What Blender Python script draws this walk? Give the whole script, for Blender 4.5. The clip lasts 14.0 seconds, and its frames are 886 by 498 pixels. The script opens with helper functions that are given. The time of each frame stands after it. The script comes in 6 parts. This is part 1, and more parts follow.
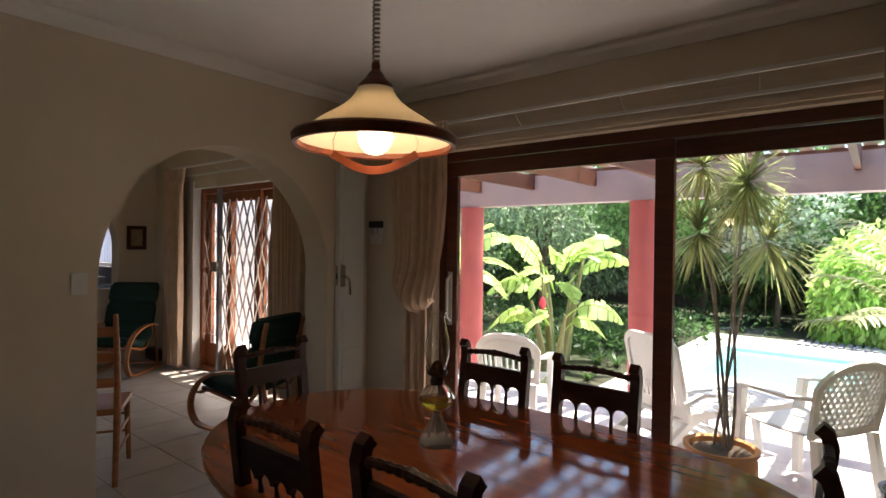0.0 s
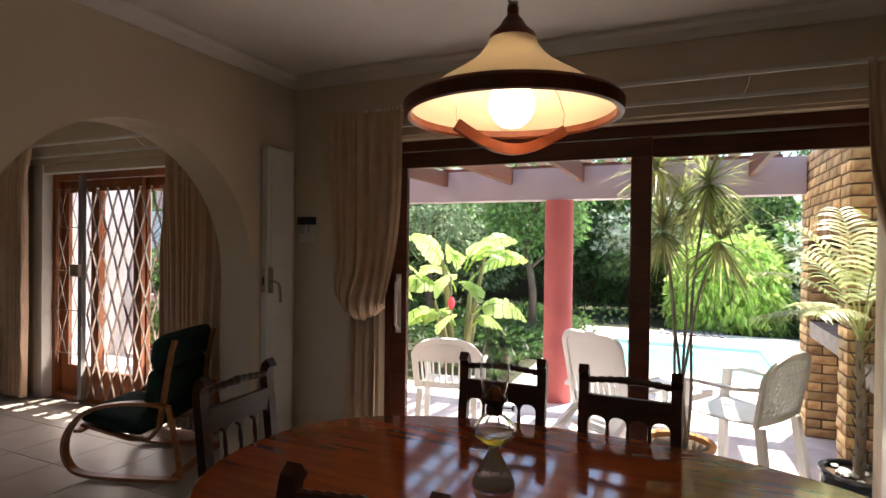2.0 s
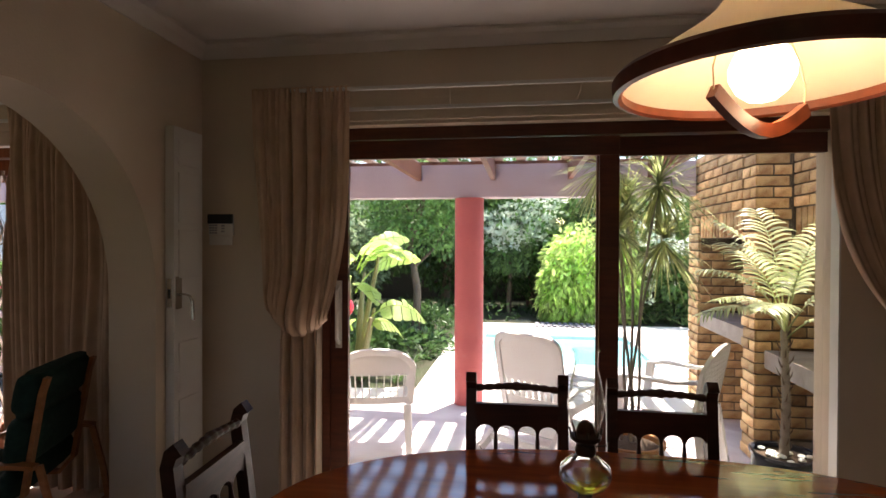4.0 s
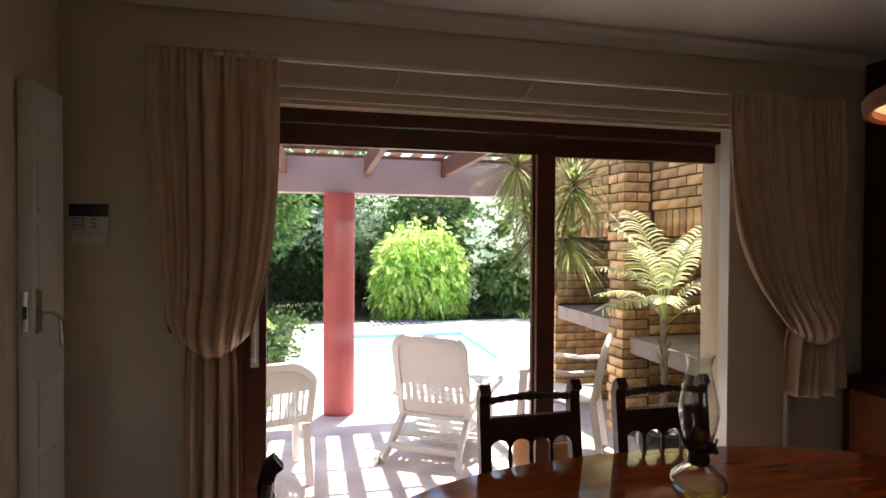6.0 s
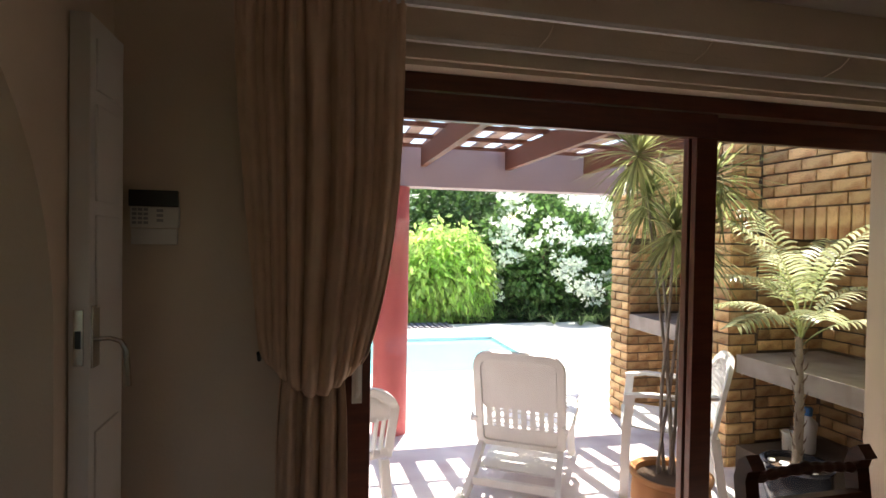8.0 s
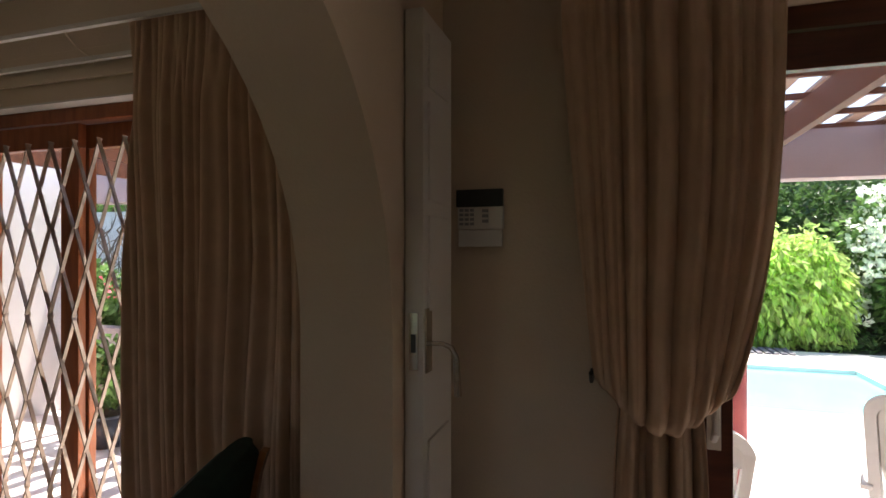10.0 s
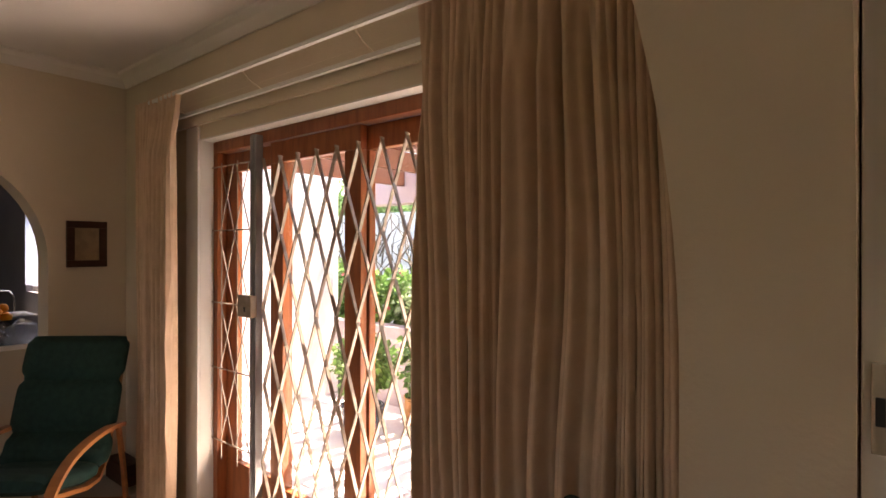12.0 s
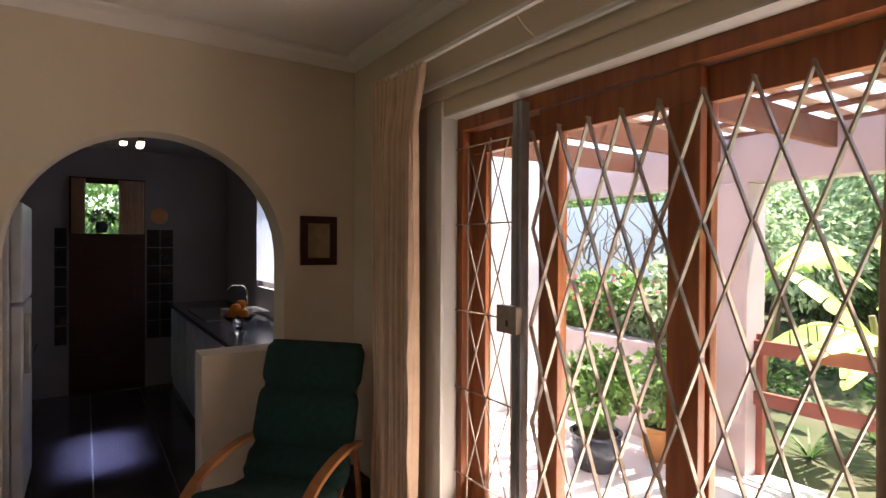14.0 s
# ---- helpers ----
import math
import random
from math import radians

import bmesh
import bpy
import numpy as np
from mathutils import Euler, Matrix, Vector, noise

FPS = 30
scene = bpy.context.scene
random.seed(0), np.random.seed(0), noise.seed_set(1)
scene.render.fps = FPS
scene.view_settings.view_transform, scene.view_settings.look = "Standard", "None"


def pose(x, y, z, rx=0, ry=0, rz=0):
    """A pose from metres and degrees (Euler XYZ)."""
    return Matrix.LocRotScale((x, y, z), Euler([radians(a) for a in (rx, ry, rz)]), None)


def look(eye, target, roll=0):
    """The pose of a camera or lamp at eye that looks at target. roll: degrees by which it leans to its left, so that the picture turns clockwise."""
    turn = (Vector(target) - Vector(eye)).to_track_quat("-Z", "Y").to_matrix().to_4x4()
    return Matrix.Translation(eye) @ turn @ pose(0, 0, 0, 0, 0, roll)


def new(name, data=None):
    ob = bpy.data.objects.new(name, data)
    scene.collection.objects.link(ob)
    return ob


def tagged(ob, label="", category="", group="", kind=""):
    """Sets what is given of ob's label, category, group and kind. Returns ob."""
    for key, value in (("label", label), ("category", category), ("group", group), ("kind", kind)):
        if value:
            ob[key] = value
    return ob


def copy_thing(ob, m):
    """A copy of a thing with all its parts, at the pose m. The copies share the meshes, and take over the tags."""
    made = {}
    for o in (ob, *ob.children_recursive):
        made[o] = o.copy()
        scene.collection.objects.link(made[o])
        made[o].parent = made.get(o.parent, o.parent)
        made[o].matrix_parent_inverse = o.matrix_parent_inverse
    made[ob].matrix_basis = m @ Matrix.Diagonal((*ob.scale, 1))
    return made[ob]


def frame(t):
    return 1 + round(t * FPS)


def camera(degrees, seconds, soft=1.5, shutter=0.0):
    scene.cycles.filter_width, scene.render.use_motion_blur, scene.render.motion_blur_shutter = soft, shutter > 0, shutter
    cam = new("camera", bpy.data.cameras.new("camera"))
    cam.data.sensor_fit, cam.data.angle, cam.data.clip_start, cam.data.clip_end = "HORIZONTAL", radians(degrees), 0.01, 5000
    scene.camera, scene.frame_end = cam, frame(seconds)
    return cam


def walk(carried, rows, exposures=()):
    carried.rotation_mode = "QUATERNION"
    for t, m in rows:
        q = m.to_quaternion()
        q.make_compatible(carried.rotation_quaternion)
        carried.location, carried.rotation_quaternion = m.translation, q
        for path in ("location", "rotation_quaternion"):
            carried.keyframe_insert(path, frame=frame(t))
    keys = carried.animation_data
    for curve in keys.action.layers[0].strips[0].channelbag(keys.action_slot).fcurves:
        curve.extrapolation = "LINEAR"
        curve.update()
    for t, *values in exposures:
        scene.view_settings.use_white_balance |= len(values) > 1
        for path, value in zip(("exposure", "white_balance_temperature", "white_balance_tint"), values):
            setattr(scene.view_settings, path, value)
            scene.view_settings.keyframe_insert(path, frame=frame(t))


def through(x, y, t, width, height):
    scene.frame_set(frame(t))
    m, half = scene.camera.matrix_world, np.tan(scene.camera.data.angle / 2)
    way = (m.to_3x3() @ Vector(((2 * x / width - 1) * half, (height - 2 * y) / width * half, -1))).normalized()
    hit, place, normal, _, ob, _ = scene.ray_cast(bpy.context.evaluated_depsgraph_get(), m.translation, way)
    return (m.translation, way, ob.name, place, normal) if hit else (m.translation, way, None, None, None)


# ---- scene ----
cam = camera(78.7, 14.0)
METRES, EYE, TILT, LEAN, TURN = 8.0, 1.5, 0.0, 0.0, 39.2
PATH = [
    (0, (0.038, -0.085, 1.537), (-1.219, 1.47, 1.522), 0.7),
    (0.5, (-0.121, -0.101, 1.505), (-1.273, 1.533, 1.507), 1.2),
    (1, (-0.333, -0.136, 1.525), (-1.372, 1.573, 1.521), 1.0),
    (1.5, (-0.544, -0.138, 1.553), (-1.482, 1.628, 1.532), 0.6),
    (2, (-0.734, -0.127, 1.541), (-1.544, 1.702, 1.524), 0.7),
    (2.5, (-0.925, -0.063, 1.547), (-1.611, 1.816, 1.523), 0.5),
    (2.7, (-1.0, -0.023, 1.539), (-1.648, 1.869, 1.521), 0.7),
    (4.8, (-1.766, 0.12, 1.573), (-1.748, 2.119, 1.542), 0.2),
    (5, (-1.86, 0.16, 1.566), (-1.76, 2.157, 1.538), 0.4),
    (5.5, (-2.056, 0.186, 1.561), (-1.772, 2.166, 1.535), 0.4),
    (6, (-2.217, 0.316, 1.567), (-1.776, 2.267, 1.539), 0.3),
    (6.5, (-2.359, 0.531, 1.573), (-1.858, 2.467, 1.542), 0.4),
    (7, (-2.471, 0.682, 1.552), (-1.966, 2.617, 1.528), 0.4),
    (7.2, (-2.527, 0.768, 1.565), (-2.009, 2.699, 1.537), 0.4),
    (9.5, (-2.821, 1.284, 1.579), (-3.051, 3.27, 1.536), 0.6),
    (10, (-2.827, 1.373, 1.53), (-3.44, 3.277, 1.536), -0.0),
    (10.1, (-2.871, 1.402, 1.533), (-3.541, 3.286, 1.54), 0.2),
    (10.5, (-2.924, 1.386, 1.546), (-3.755, 3.205, 1.532), -0.2),
    (11, (-3.067, 1.435, 1.545), (-4.07, 3.165, 1.548), 0.1),
    (11.5, (-3.19, 1.476, 1.547), (-4.322, 3.125, 1.55), 0.2),
    (12, (-3.361, 1.561, 1.556), (-4.618, 3.117, 1.555), 0.1),
    (12.5, (-3.562, 1.63, 1.585), (-4.948, 3.071, 1.574), 0.1),
    (13, (-3.77, 1.632, 1.584), (-5.283, 2.94, 1.558), 0.0),
    (13.5, (-4.009, 1.64, 1.571), (-5.619, 2.827, 1.554), 0.2),
    (14, (-4.231, 1.653, 1.56), (-5.898, 2.759, 1.545), 0.3),
]
walk(cam, [(t, look(eye, target, roll)) for t, eye, target, roll in PATH], [(0.0, 1.85, 6500, 12), (2.5, 1.8, 6700, 16), (5.0, 1.75, 6700, 19), (7.2, 1.7, 6700, 18), (9.5, 1.4, 6500, 14), (10.5, 1.85, 7000, 19), (11.5, 2.3, 7600, 21), (12.5, 3.05, 7700, 21), (13.2, 2.9, 7300, 19), (14.0, 2.5, 6900, 16)])

# ---- world, sun ----
SUN_EL, SUN_AZ = 73.0, 20.0      # azimuth: the sun stands to the north-east of the patio, degrees from +y towards +x
world = bpy.data.worlds.new("world")
scene.world = world
world.use_nodes = True
wn = world.node_tree.nodes
sky = wn.new("ShaderNodeTexSky")
sky.sky_type, sky.sun_disc = "NISHITA", False
sky.sun_elevation, sky.sun_rotation = radians(SUN_EL), radians(SUN_AZ)
wn["Background"].inputs["Strength"].default_value = 0.15
world.node_tree.links.new(sky.outputs["Color"], wn["Background"].inputs["Color"])
sun = new("sun", bpy.data.lights.new("sun", "SUN"))
sun.data.energy, sun.data.angle, sun.data.color = 5.0, radians(0.5), (1.0, 0.95, 0.86)
se, sa = radians(SUN_EL), radians(SUN_AZ)
sun.matrix_world = look((0, 0, 0), (-math.cos(se) * math.sin(sa), -math.cos(se) * math.cos(sa), -math.sin(se)))


def opening_light(name, x, y, z, w, h, power, toward, col=(1.0, 0.95, 0.88)):
    """Area lamp for daylight through an opening; also throws the kitchen floor patch."""
    l = new(name, bpy.data.lights.new(name, "AREA"))
    l.data.shape, l.data.size, l.data.size_y = "RECTANGLE", w, h
    l.data.energy, l.data.color = power, col
    l.matrix_world = look((x, y, z), (x + toward[0], y + toward[1], z + toward[2]))
    return l


opening_light("daylight_patio", -1.2, 3.34, 0.36, 2.5, 0.55, 1.7, (0, -1, 0.45), (1.0, 0.89, 0.77))
opening_light("daylight_courtyard", -5.3, 3.34, 0.60, 2.1, 0.9, 6.0, (0, -1, 0.55), (1.0, 0.88, 0.76))
opening_light("daylight_kitchen", -8.85, 3.04, 1.6, 1.3, 0.8, 0.5, (0, -1, -0.2), (0.85, 0.88, 1.0))
# added narrow blue lamp under the closed ceiling, for a bright floor patch
patch_light = opening_light("kitchen_floor_patch", -9.0, 1.76, 2.54, 0.36, 0.8, 1.2, (0.001, 0, -1), (0.40, 0.50, 1.0))
patch_light.data.spread = radians(10)


# ---- materials ----
def mat(name, col, rough=0.6, metal=0.0, col2=None, scale=8.0, bump=0.0, bscale=60.0, stretch=(1, 1, 1), trans=0.0, ior=1.45, emit=None, estr=0.0, rand=0.0, coat=0.0, spec=0.5, detail=6.0, mix=(0.35, 0.7)):
    m = bpy.data.materials.new(name)
    m.use_nodes = True
    nt = m.node_tree
    N, L = nt.nodes, nt.links
    b = N["Principled BSDF"]
    b.inputs["Roughness"].default_value = rough
    b.inputs["Metallic"].default_value = metal
    b.inputs["Transmission Weight"].default_value = trans
    b.inputs["IOR"].default_value = ior
    b.inputs["Coat Weight"].default_value = coat
    b.inputs["Coat Roughness"].default_value = 0.08
    b.inputs["Specular IOR Level"].default_value = spec
    tc = N.new("ShaderNodeTexCoord")
    mp = N.new("ShaderNodeMapping")
    mp.inputs["Scale"].default_value = stretch
    L.new(tc.outputs["Object"], mp.inputs["Vector"])
    nz = N.new("ShaderNodeTexNoise")
    nz.inputs["Scale"].default_value, nz.inputs["Detail"].default_value = scale, detail
    L.new(mp.outputs["Vector"], nz.inputs["Vector"])
    c2 = col2 or tuple(c * 0.8 for c in col)
    mr = N.new("ShaderNodeMapRange")
    mr.inputs["From Min"].default_value, mr.inputs["From Max"].default_value = mix
    L.new(nz.outputs["Fac"], mr.inputs["Value"])
    mx = N.new("ShaderNodeMix")
    mx.data_type = "RGBA"
    mx.inputs["A"].default_value = (*col, 1)
    mx.inputs["B"].default_value = (*c2, 1)
    L.new(mr.outputs["Result"], mx.inputs["Factor"])
    out = mx.outputs["Result"]
    if rand:
        oi = N.new("ShaderNodeObjectInfo")
        ge = N.new("ShaderNodeNewGeometry")
        ad = N.new("ShaderNodeMath")
        ad.operation = "ADD"
        L.new(oi.outputs["Random"], ad.inputs[0])
        L.new(ge.outputs["Random Per Island"], ad.inputs[1])
        fr = N.new("ShaderNodeMath")
        fr.operation = "FRACT"
        L.new(ad.outputs[0], fr.inputs[0])
        r2 = N.new("ShaderNodeMapRange")
        r2.inputs["To Min"].default_value, r2.inputs["To Max"].default_value = 1 - rand, 1 + rand
        L.new(fr.outputs[0], r2.inputs["Value"])
        hs = N.new("ShaderNodeHueSaturation")
        L.new(out, hs.inputs["Color"])
        L.new(r2.outputs["Result"], hs.inputs["Value"])
        out = hs.outputs["Color"]
    L.new(out, b.inputs["Base Color"])
    r3 = N.new("ShaderNodeMapRange")
    r3.inputs["To Min"].default_value, r3.inputs["To Max"].default_value = max(0.0, rough * 0.85), min(1.0, rough * 1.15)
    L.new(nz.outputs["Fac"], r3.inputs["Value"])
    L.new(r3.outputs["Result"], b.inputs["Roughness"])
    if bump:
        n2 = N.new("ShaderNodeTexNoise")
        n2.inputs["Scale"].default_value = bscale
        n2.inputs["Detail"].default_value = 4
        L.new(mp.outputs["Vector"], n2.inputs["Vector"])
        bp = N.new("ShaderNodeBump")
        bp.inputs["Strength"].default_value, bp.inputs["Distance"].default_value = bump, 0.01
        L.new(n2.outputs["Fac"], bp.inputs["Height"])
        L.new(bp.outputs["Normal"], b.inputs["Normal"])
    if emit:
        b.inputs["Emission Color"].default_value = (*emit, 1)
        b.inputs["Emission Strength"].default_value = estr
    return m


def leafmat(name, col, col2, rand=0.35, through=0.35, rough=0.45):
    m = mat(name, col, rough, col2=col2, scale=3.0, rand=rand)
    nt = m.node_tree
    N, L = nt.nodes, nt.links
    b = N["Principled BSDF"]
    tr = N.new("ShaderNodeBsdfTranslucent")
    src = b.inputs["Base Color"].links[0].from_socket
    hs = N.new("ShaderNodeHueSaturation")
    hs.inputs["Value"].default_value = 1.6
    L.new(src, hs.inputs["Color"])
    L.new(hs.outputs["Color"], tr.inputs["Color"])
    ms = N.new("ShaderNodeMixShader")
    ms.inputs["Fac"].default_value = through
    L.new(b.outputs["BSDF"], ms.inputs[1])
    L.new(tr.outputs["BSDF"], ms.inputs[2])
    L.new(ms.outputs["Shader"], N["Material Output"].inputs["Surface"])
    return m


M = {}
M["wall"] = mat("wall_paint", (0.62, 0.51, 0.39), 0.85, col2=(0.56, 0.455, 0.345), scale=1.5, bump=0.15, bscale=90)
M["ceil"] = mat("ceiling_paint", (0.72, 0.66, 0.61), 0.9, col2=(0.67, 0.61, 0.56), scale=2, bump=0.1, bscale=120)
M["white"] = mat("white_gloss_paint", (0.64, 0.61, 0.57), 0.35, col2=(0.66, 0.64, 0.60), scale=5, bump=0.05, bscale=40)
M["darkwood"] = mat("dark_stained_wood", (0.055, 0.018, 0.010), 0.42, col2=(0.03, 0.010, 0.006), scale=6, stretch=(1, 1, 8), bump=0.1, bscale=30, spec=0.3)
M["doorwood"] = mat("door_mahogany", (0.12, 0.030, 0.014), 0.4, col2=(0.07, 0.018, 0.009), scale=5, stretch=(1, 8, 8), bump=0.1, bscale=30)
M["orangewood"] = mat("door_meranti", (0.34, 0.105, 0.035), 0.38, col2=(0.22, 0.06, 0.02), scale=4, stretch=(8, 8, 1), bump=0.1, bscale=30)
M["tablewood"] = mat("table_varnish", (0.38, 0.085, 0.020), 0.07, col2=(0.26, 0.052, 0.013), scale=3, stretch=(1, 9, 9), coat=0.8)
M["bentwood"] = mat("bentwood", (0.42, 0.17, 0.06), 0.32, col2=(0.30, 0.11, 0.04), scale=6, stretch=(1, 1, 5))
M["curtain"] = mat("curtain_cloth", (0.64, 0.455, 0.32), 0.9, col2=(0.55, 0.385, 0.265), scale=9, bump=0.3, bscale=350)
M["green"] = mat("green_cushion", (0.004, 0.034, 0.026), 0.85, col2=(0.003, 0.022, 0.018), scale=30, bump=0.3, bscale=500)
M["tile"] = mat("floor_tile", (0.50, 0.45, 0.39), 0.30, col2=(0.42, 0.37, 0.32), scale=4, bump=0.05, bscale=25, rand=0.06)
M["grout"] = mat("grout", (0.20, 0.18, 0.16), 0.9)
M["ktile"] = mat("kitchen_floor_tile", (0.05, 0.045, 0.05), 0.16, col2=(0.035, 0.03, 0.04), scale=4, rand=0.08)
M["paving"] = mat("patio_paving", (0.78, 0.73, 0.72), 0.75, col2=(0.55, 0.47, 0.48), scale=3, bump=0.3, bscale=50)
M["deck"] = mat("pool_paving", (0.72, 0.69, 0.64), 0.8, col2=(0.62, 0.58, 0.53), scale=4, bump=0.2, bscale=40, rand=0.05)
M["brick"] = mat("face_brick", (0.72, 0.50, 0.25), 0.8, col2=(0.42, 0.21, 0.09), scale=9, bump=0.5, bscale=70, rand=0.38, mix=(0.42, 0.66))
M["mortar"] = mat("mortar", (0.15, 0.115, 0.085), 0.95, bump=0.4, bscale=80)
M["pink"] = mat("pink_pillar_paint", (0.52, 0.13, 0.12), 0.7, col2=(0.43, 0.10, 0.10), scale=3, bump=0.2, bscale=60)
M["plaster"] = mat("mauve_plaster", (0.50, 0.41, 0.42), 0.85, col2=(0.44, 0.355, 0.36), scale=2.5, bump=0.25, bscale=60)
M["steel"] = mat("painted_steel", (0.36, 0.29, 0.24), 0.4, 0.3, col2=(0.26, 0.20, 0.15), scale=20)
M["grey"] = mat("grey_steel", (0.34, 0.34, 0.35), 0.4, 0.6)
M["chrome"] = mat("brushed_metal", (0.62, 0.60, 0.56), 0.25, 1.0)
M["plastic"] = mat("white_plastic", (0.80, 0.79, 0.76), 0.38, col2=(0.74, 0.72, 0.69), scale=6)
M["soil"] = mat("soil", (0.06, 0.035, 0.02), 0.95, col2=(0.12, 0.08, 0.05), scale=40, bump=1.0, bscale=90)
M["terracotta"] = mat("terracotta", (0.55, 0.27, 0.10), 0.75, col2=(0.46, 0.20, 0.08), scale=5, bump=0.2, bscale=50)
M["black"] = mat("black_plastic", (0.02, 0.02, 0.02), 0.35)
M["grass"] = mat("lawn", (0.05, 0.10, 0.02), 0.95, col2=(0.03, 0.06, 0.015), scale=6, bump=0.8, bscale=60)
M["water"] = mat("pool_water", (0.25, 0.72, 0.75), 0.05, col2=(0.22, 0.66, 0.70), scale=3, bump=0.25, bscale=8)
M["bark"] = mat("bark", (0.20, 0.14, 0.10), 0.9, col2=(0.12, 0.08, 0.06), scale=12, bump=0.8, bscale=40, stretch=(1, 1, 0.3))
M["glass"] = mat("clear_glass", (1, 1, 1), 0.0, trans=1.0, ior=1.45, col2=(1, 1, 1))
M["leaf_dark"] = leafmat("dark_foliage", (0.08, 0.15, 0.045), (0.035, 0.075, 0.022), rand=0.5)
M["leaf_mid"] = leafmat("mid_foliage", (0.16, 0.27, 0.08), (0.08, 0.16, 0.045), rand=0.55)
M["leaf_pale"] = leafmat("pale_foliage", (0.34, 0.42, 0.27), (0.20, 0.28, 0.15), rand=0.5)
M["leaf_lime"] = leafmat("lime_foliage", (0.56, 0.66, 0.25), (0.27, 0.44, 0.10), through=0.55, rand=0.5)
M["banana"] = leafmat("banana_leaf", (0.46, 0.56, 0.20), (0.28, 0.42, 0.10), through=0.5, rand=0.2)

M["shade"] = leafmat("lamp_shade", (0.86, 0.79, 0.66), (0.82, 0.75, 0.61), rand=0.0, through=0.22)
M["rimwood"] = mat("lamp_rim_wood", (0.20, 0.045, 0.018), 0.4, col2=(0.12, 0.026, 0.010), scale=20)
M["bulb"] = mat("lit_bulb", (1, 0.95, 0.85), 0.5, emit=(1.0, 0.80, 0.52), estr=3.5)
M["wirem"] = mat("wire", (0.6, 0.5, 0.35), 0.4, 0.8)
M["cordm"] = mat("coiled_cord", (0.35, 0.27, 0.20), 0.5)
M["oil"] = mat("lamp_oil", (0.85, 0.70, 0.06), 0.0, trans=0.9, ior=1.4, col2=(0.85, 0.70, 0.06))
M["darkmetal"] = mat("burner_metal", (0.06, 0.04, 0.03), 0.35, 0.8)
M["rafter"] = mat("rafter_timber", (0.20, 0.075, 0.04), 0.6, col2=(0.13, 0.05, 0.028), scale=5, stretch=(1, 6, 6))
M["slat"] = mat("slat_timber", (0.50, 0.36, 0.30), 0.7, col2=(0.40, 0.28, 0.22), scale=5)
M["stone"] = mat("concrete_shelf", (0.42, 0.37, 0.33), 0.8, col2=(0.30, 0.26, 0.23), scale=7, bump=0.3, bscale=60)

M["soil_bed"] = mat("garden_soil", (0.06, 0.055, 0.03), 0.95, col2=(0.035, 0.05, 0.018), scale=2.5, bump=0.8, bscale=30)
M["bluepot"] = mat("dark_blue_glaze", (0.02, 0.03, 0.05), 0.2, col2=(0.05, 0.05, 0.06), scale=6)
M["fridge"] = mat("white_enamel", (0.62, 0.63, 0.68), 0.3)
M["ktileblack"] = mat("black_wall_tile", (0.012, 0.012, 0.016), 0.12)
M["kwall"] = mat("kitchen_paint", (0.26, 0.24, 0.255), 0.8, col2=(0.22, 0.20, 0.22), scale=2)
M["pressed"] = mat("pressed_glass", (0.95, 0.95, 0.93), 0.04, trans=0.74, ior=1.3, col2=(0.9, 0.9, 0.88))
M["orange"] = mat("orange_peel", (0.75, 0.26, 0.01), 0.45, col2=(0.68, 0.22, 0.01), scale=20, bump=0.2, bscale=150)
M["whitewall"] = mat("courtyard_plaster", (0.82, 0.79, 0.77), 0.85, col2=(0.74, 0.69, 0.67), scale=2, bump=0.2, bscale=50)
M["rail"] = mat("rail_paint", (0.24, 0.07, 0.05), 0.55, col2=(0.18, 0.05, 0.035), scale=10)
M["stem"] = mat("grey_stem", (0.36, 0.31, 0.26), 0.8, col2=(0.24, 0.20, 0.16), scale=20, bump=0.4, bscale=60)
M["strap"] = leafmat("strap_leaf", (0.36, 0.37, 0.17), (0.20, 0.26, 0.09), through=0.45, rand=0.45)
M["frond"] = leafmat("palm_frond", (0.54, 0.56, 0.34), (0.26, 0.32, 0.12), through=0.35, rand=0.4, rough=0.35)
M["twig"] = mat("dry_twig", (0.17, 0.13, 0.10), 0.9, col2=(0.10, 0.08, 0.06), scale=20)
M["picture"] = mat("sepia_print", (0.34, 0.24, 0.14), 0.6, col2=(0.22, 0.15, 0.09), scale=14)
M["bluecap"] = mat("blue_plastic", (0.05, 0.22, 0.55), 0.35)
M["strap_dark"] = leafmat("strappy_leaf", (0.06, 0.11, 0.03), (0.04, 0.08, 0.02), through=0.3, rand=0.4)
# paler copy of strap_dark, with the sunlight put into the leaf colour
M["strap_sun"] = leafmat("strappy_leaf_sun_tint", (0.30, 0.38, 0.16), (0.14, 0.22, 0.07), through=0.4, rand=0.5)
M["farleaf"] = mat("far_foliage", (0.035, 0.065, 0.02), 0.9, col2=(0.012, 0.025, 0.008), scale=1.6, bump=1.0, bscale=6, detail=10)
# white of the flowers, also used as painted sunlight on the pale shrub's leaves
M["flower"] = leafmat("white_flower_and_lit_leaf", (0.86, 0.88, 0.80), (0.6, 0.66, 0.52), rand=0.1)
M["pinkflower"] = leafmat("pink_flower", (0.7, 0.15, 0.2), (0.6, 0.1, 0.15), rand=0.1)
M["greyslat"] = mat("weathered_slat", (0.22, 0.21, 0.23), 0.85)
M["bananastem"] = mat("banana_stem", (0.30, 0.30, 0.14), 0.6, col2=(0.18, 0.16, 0.07), scale=9, stretch=(1, 1, 0.3))
M["sheer"] = leafmat("sheer_cloth", (0.7, 0.7, 0.72), (0.65, 0.65, 0.68), rand=0.0, through=0.5)
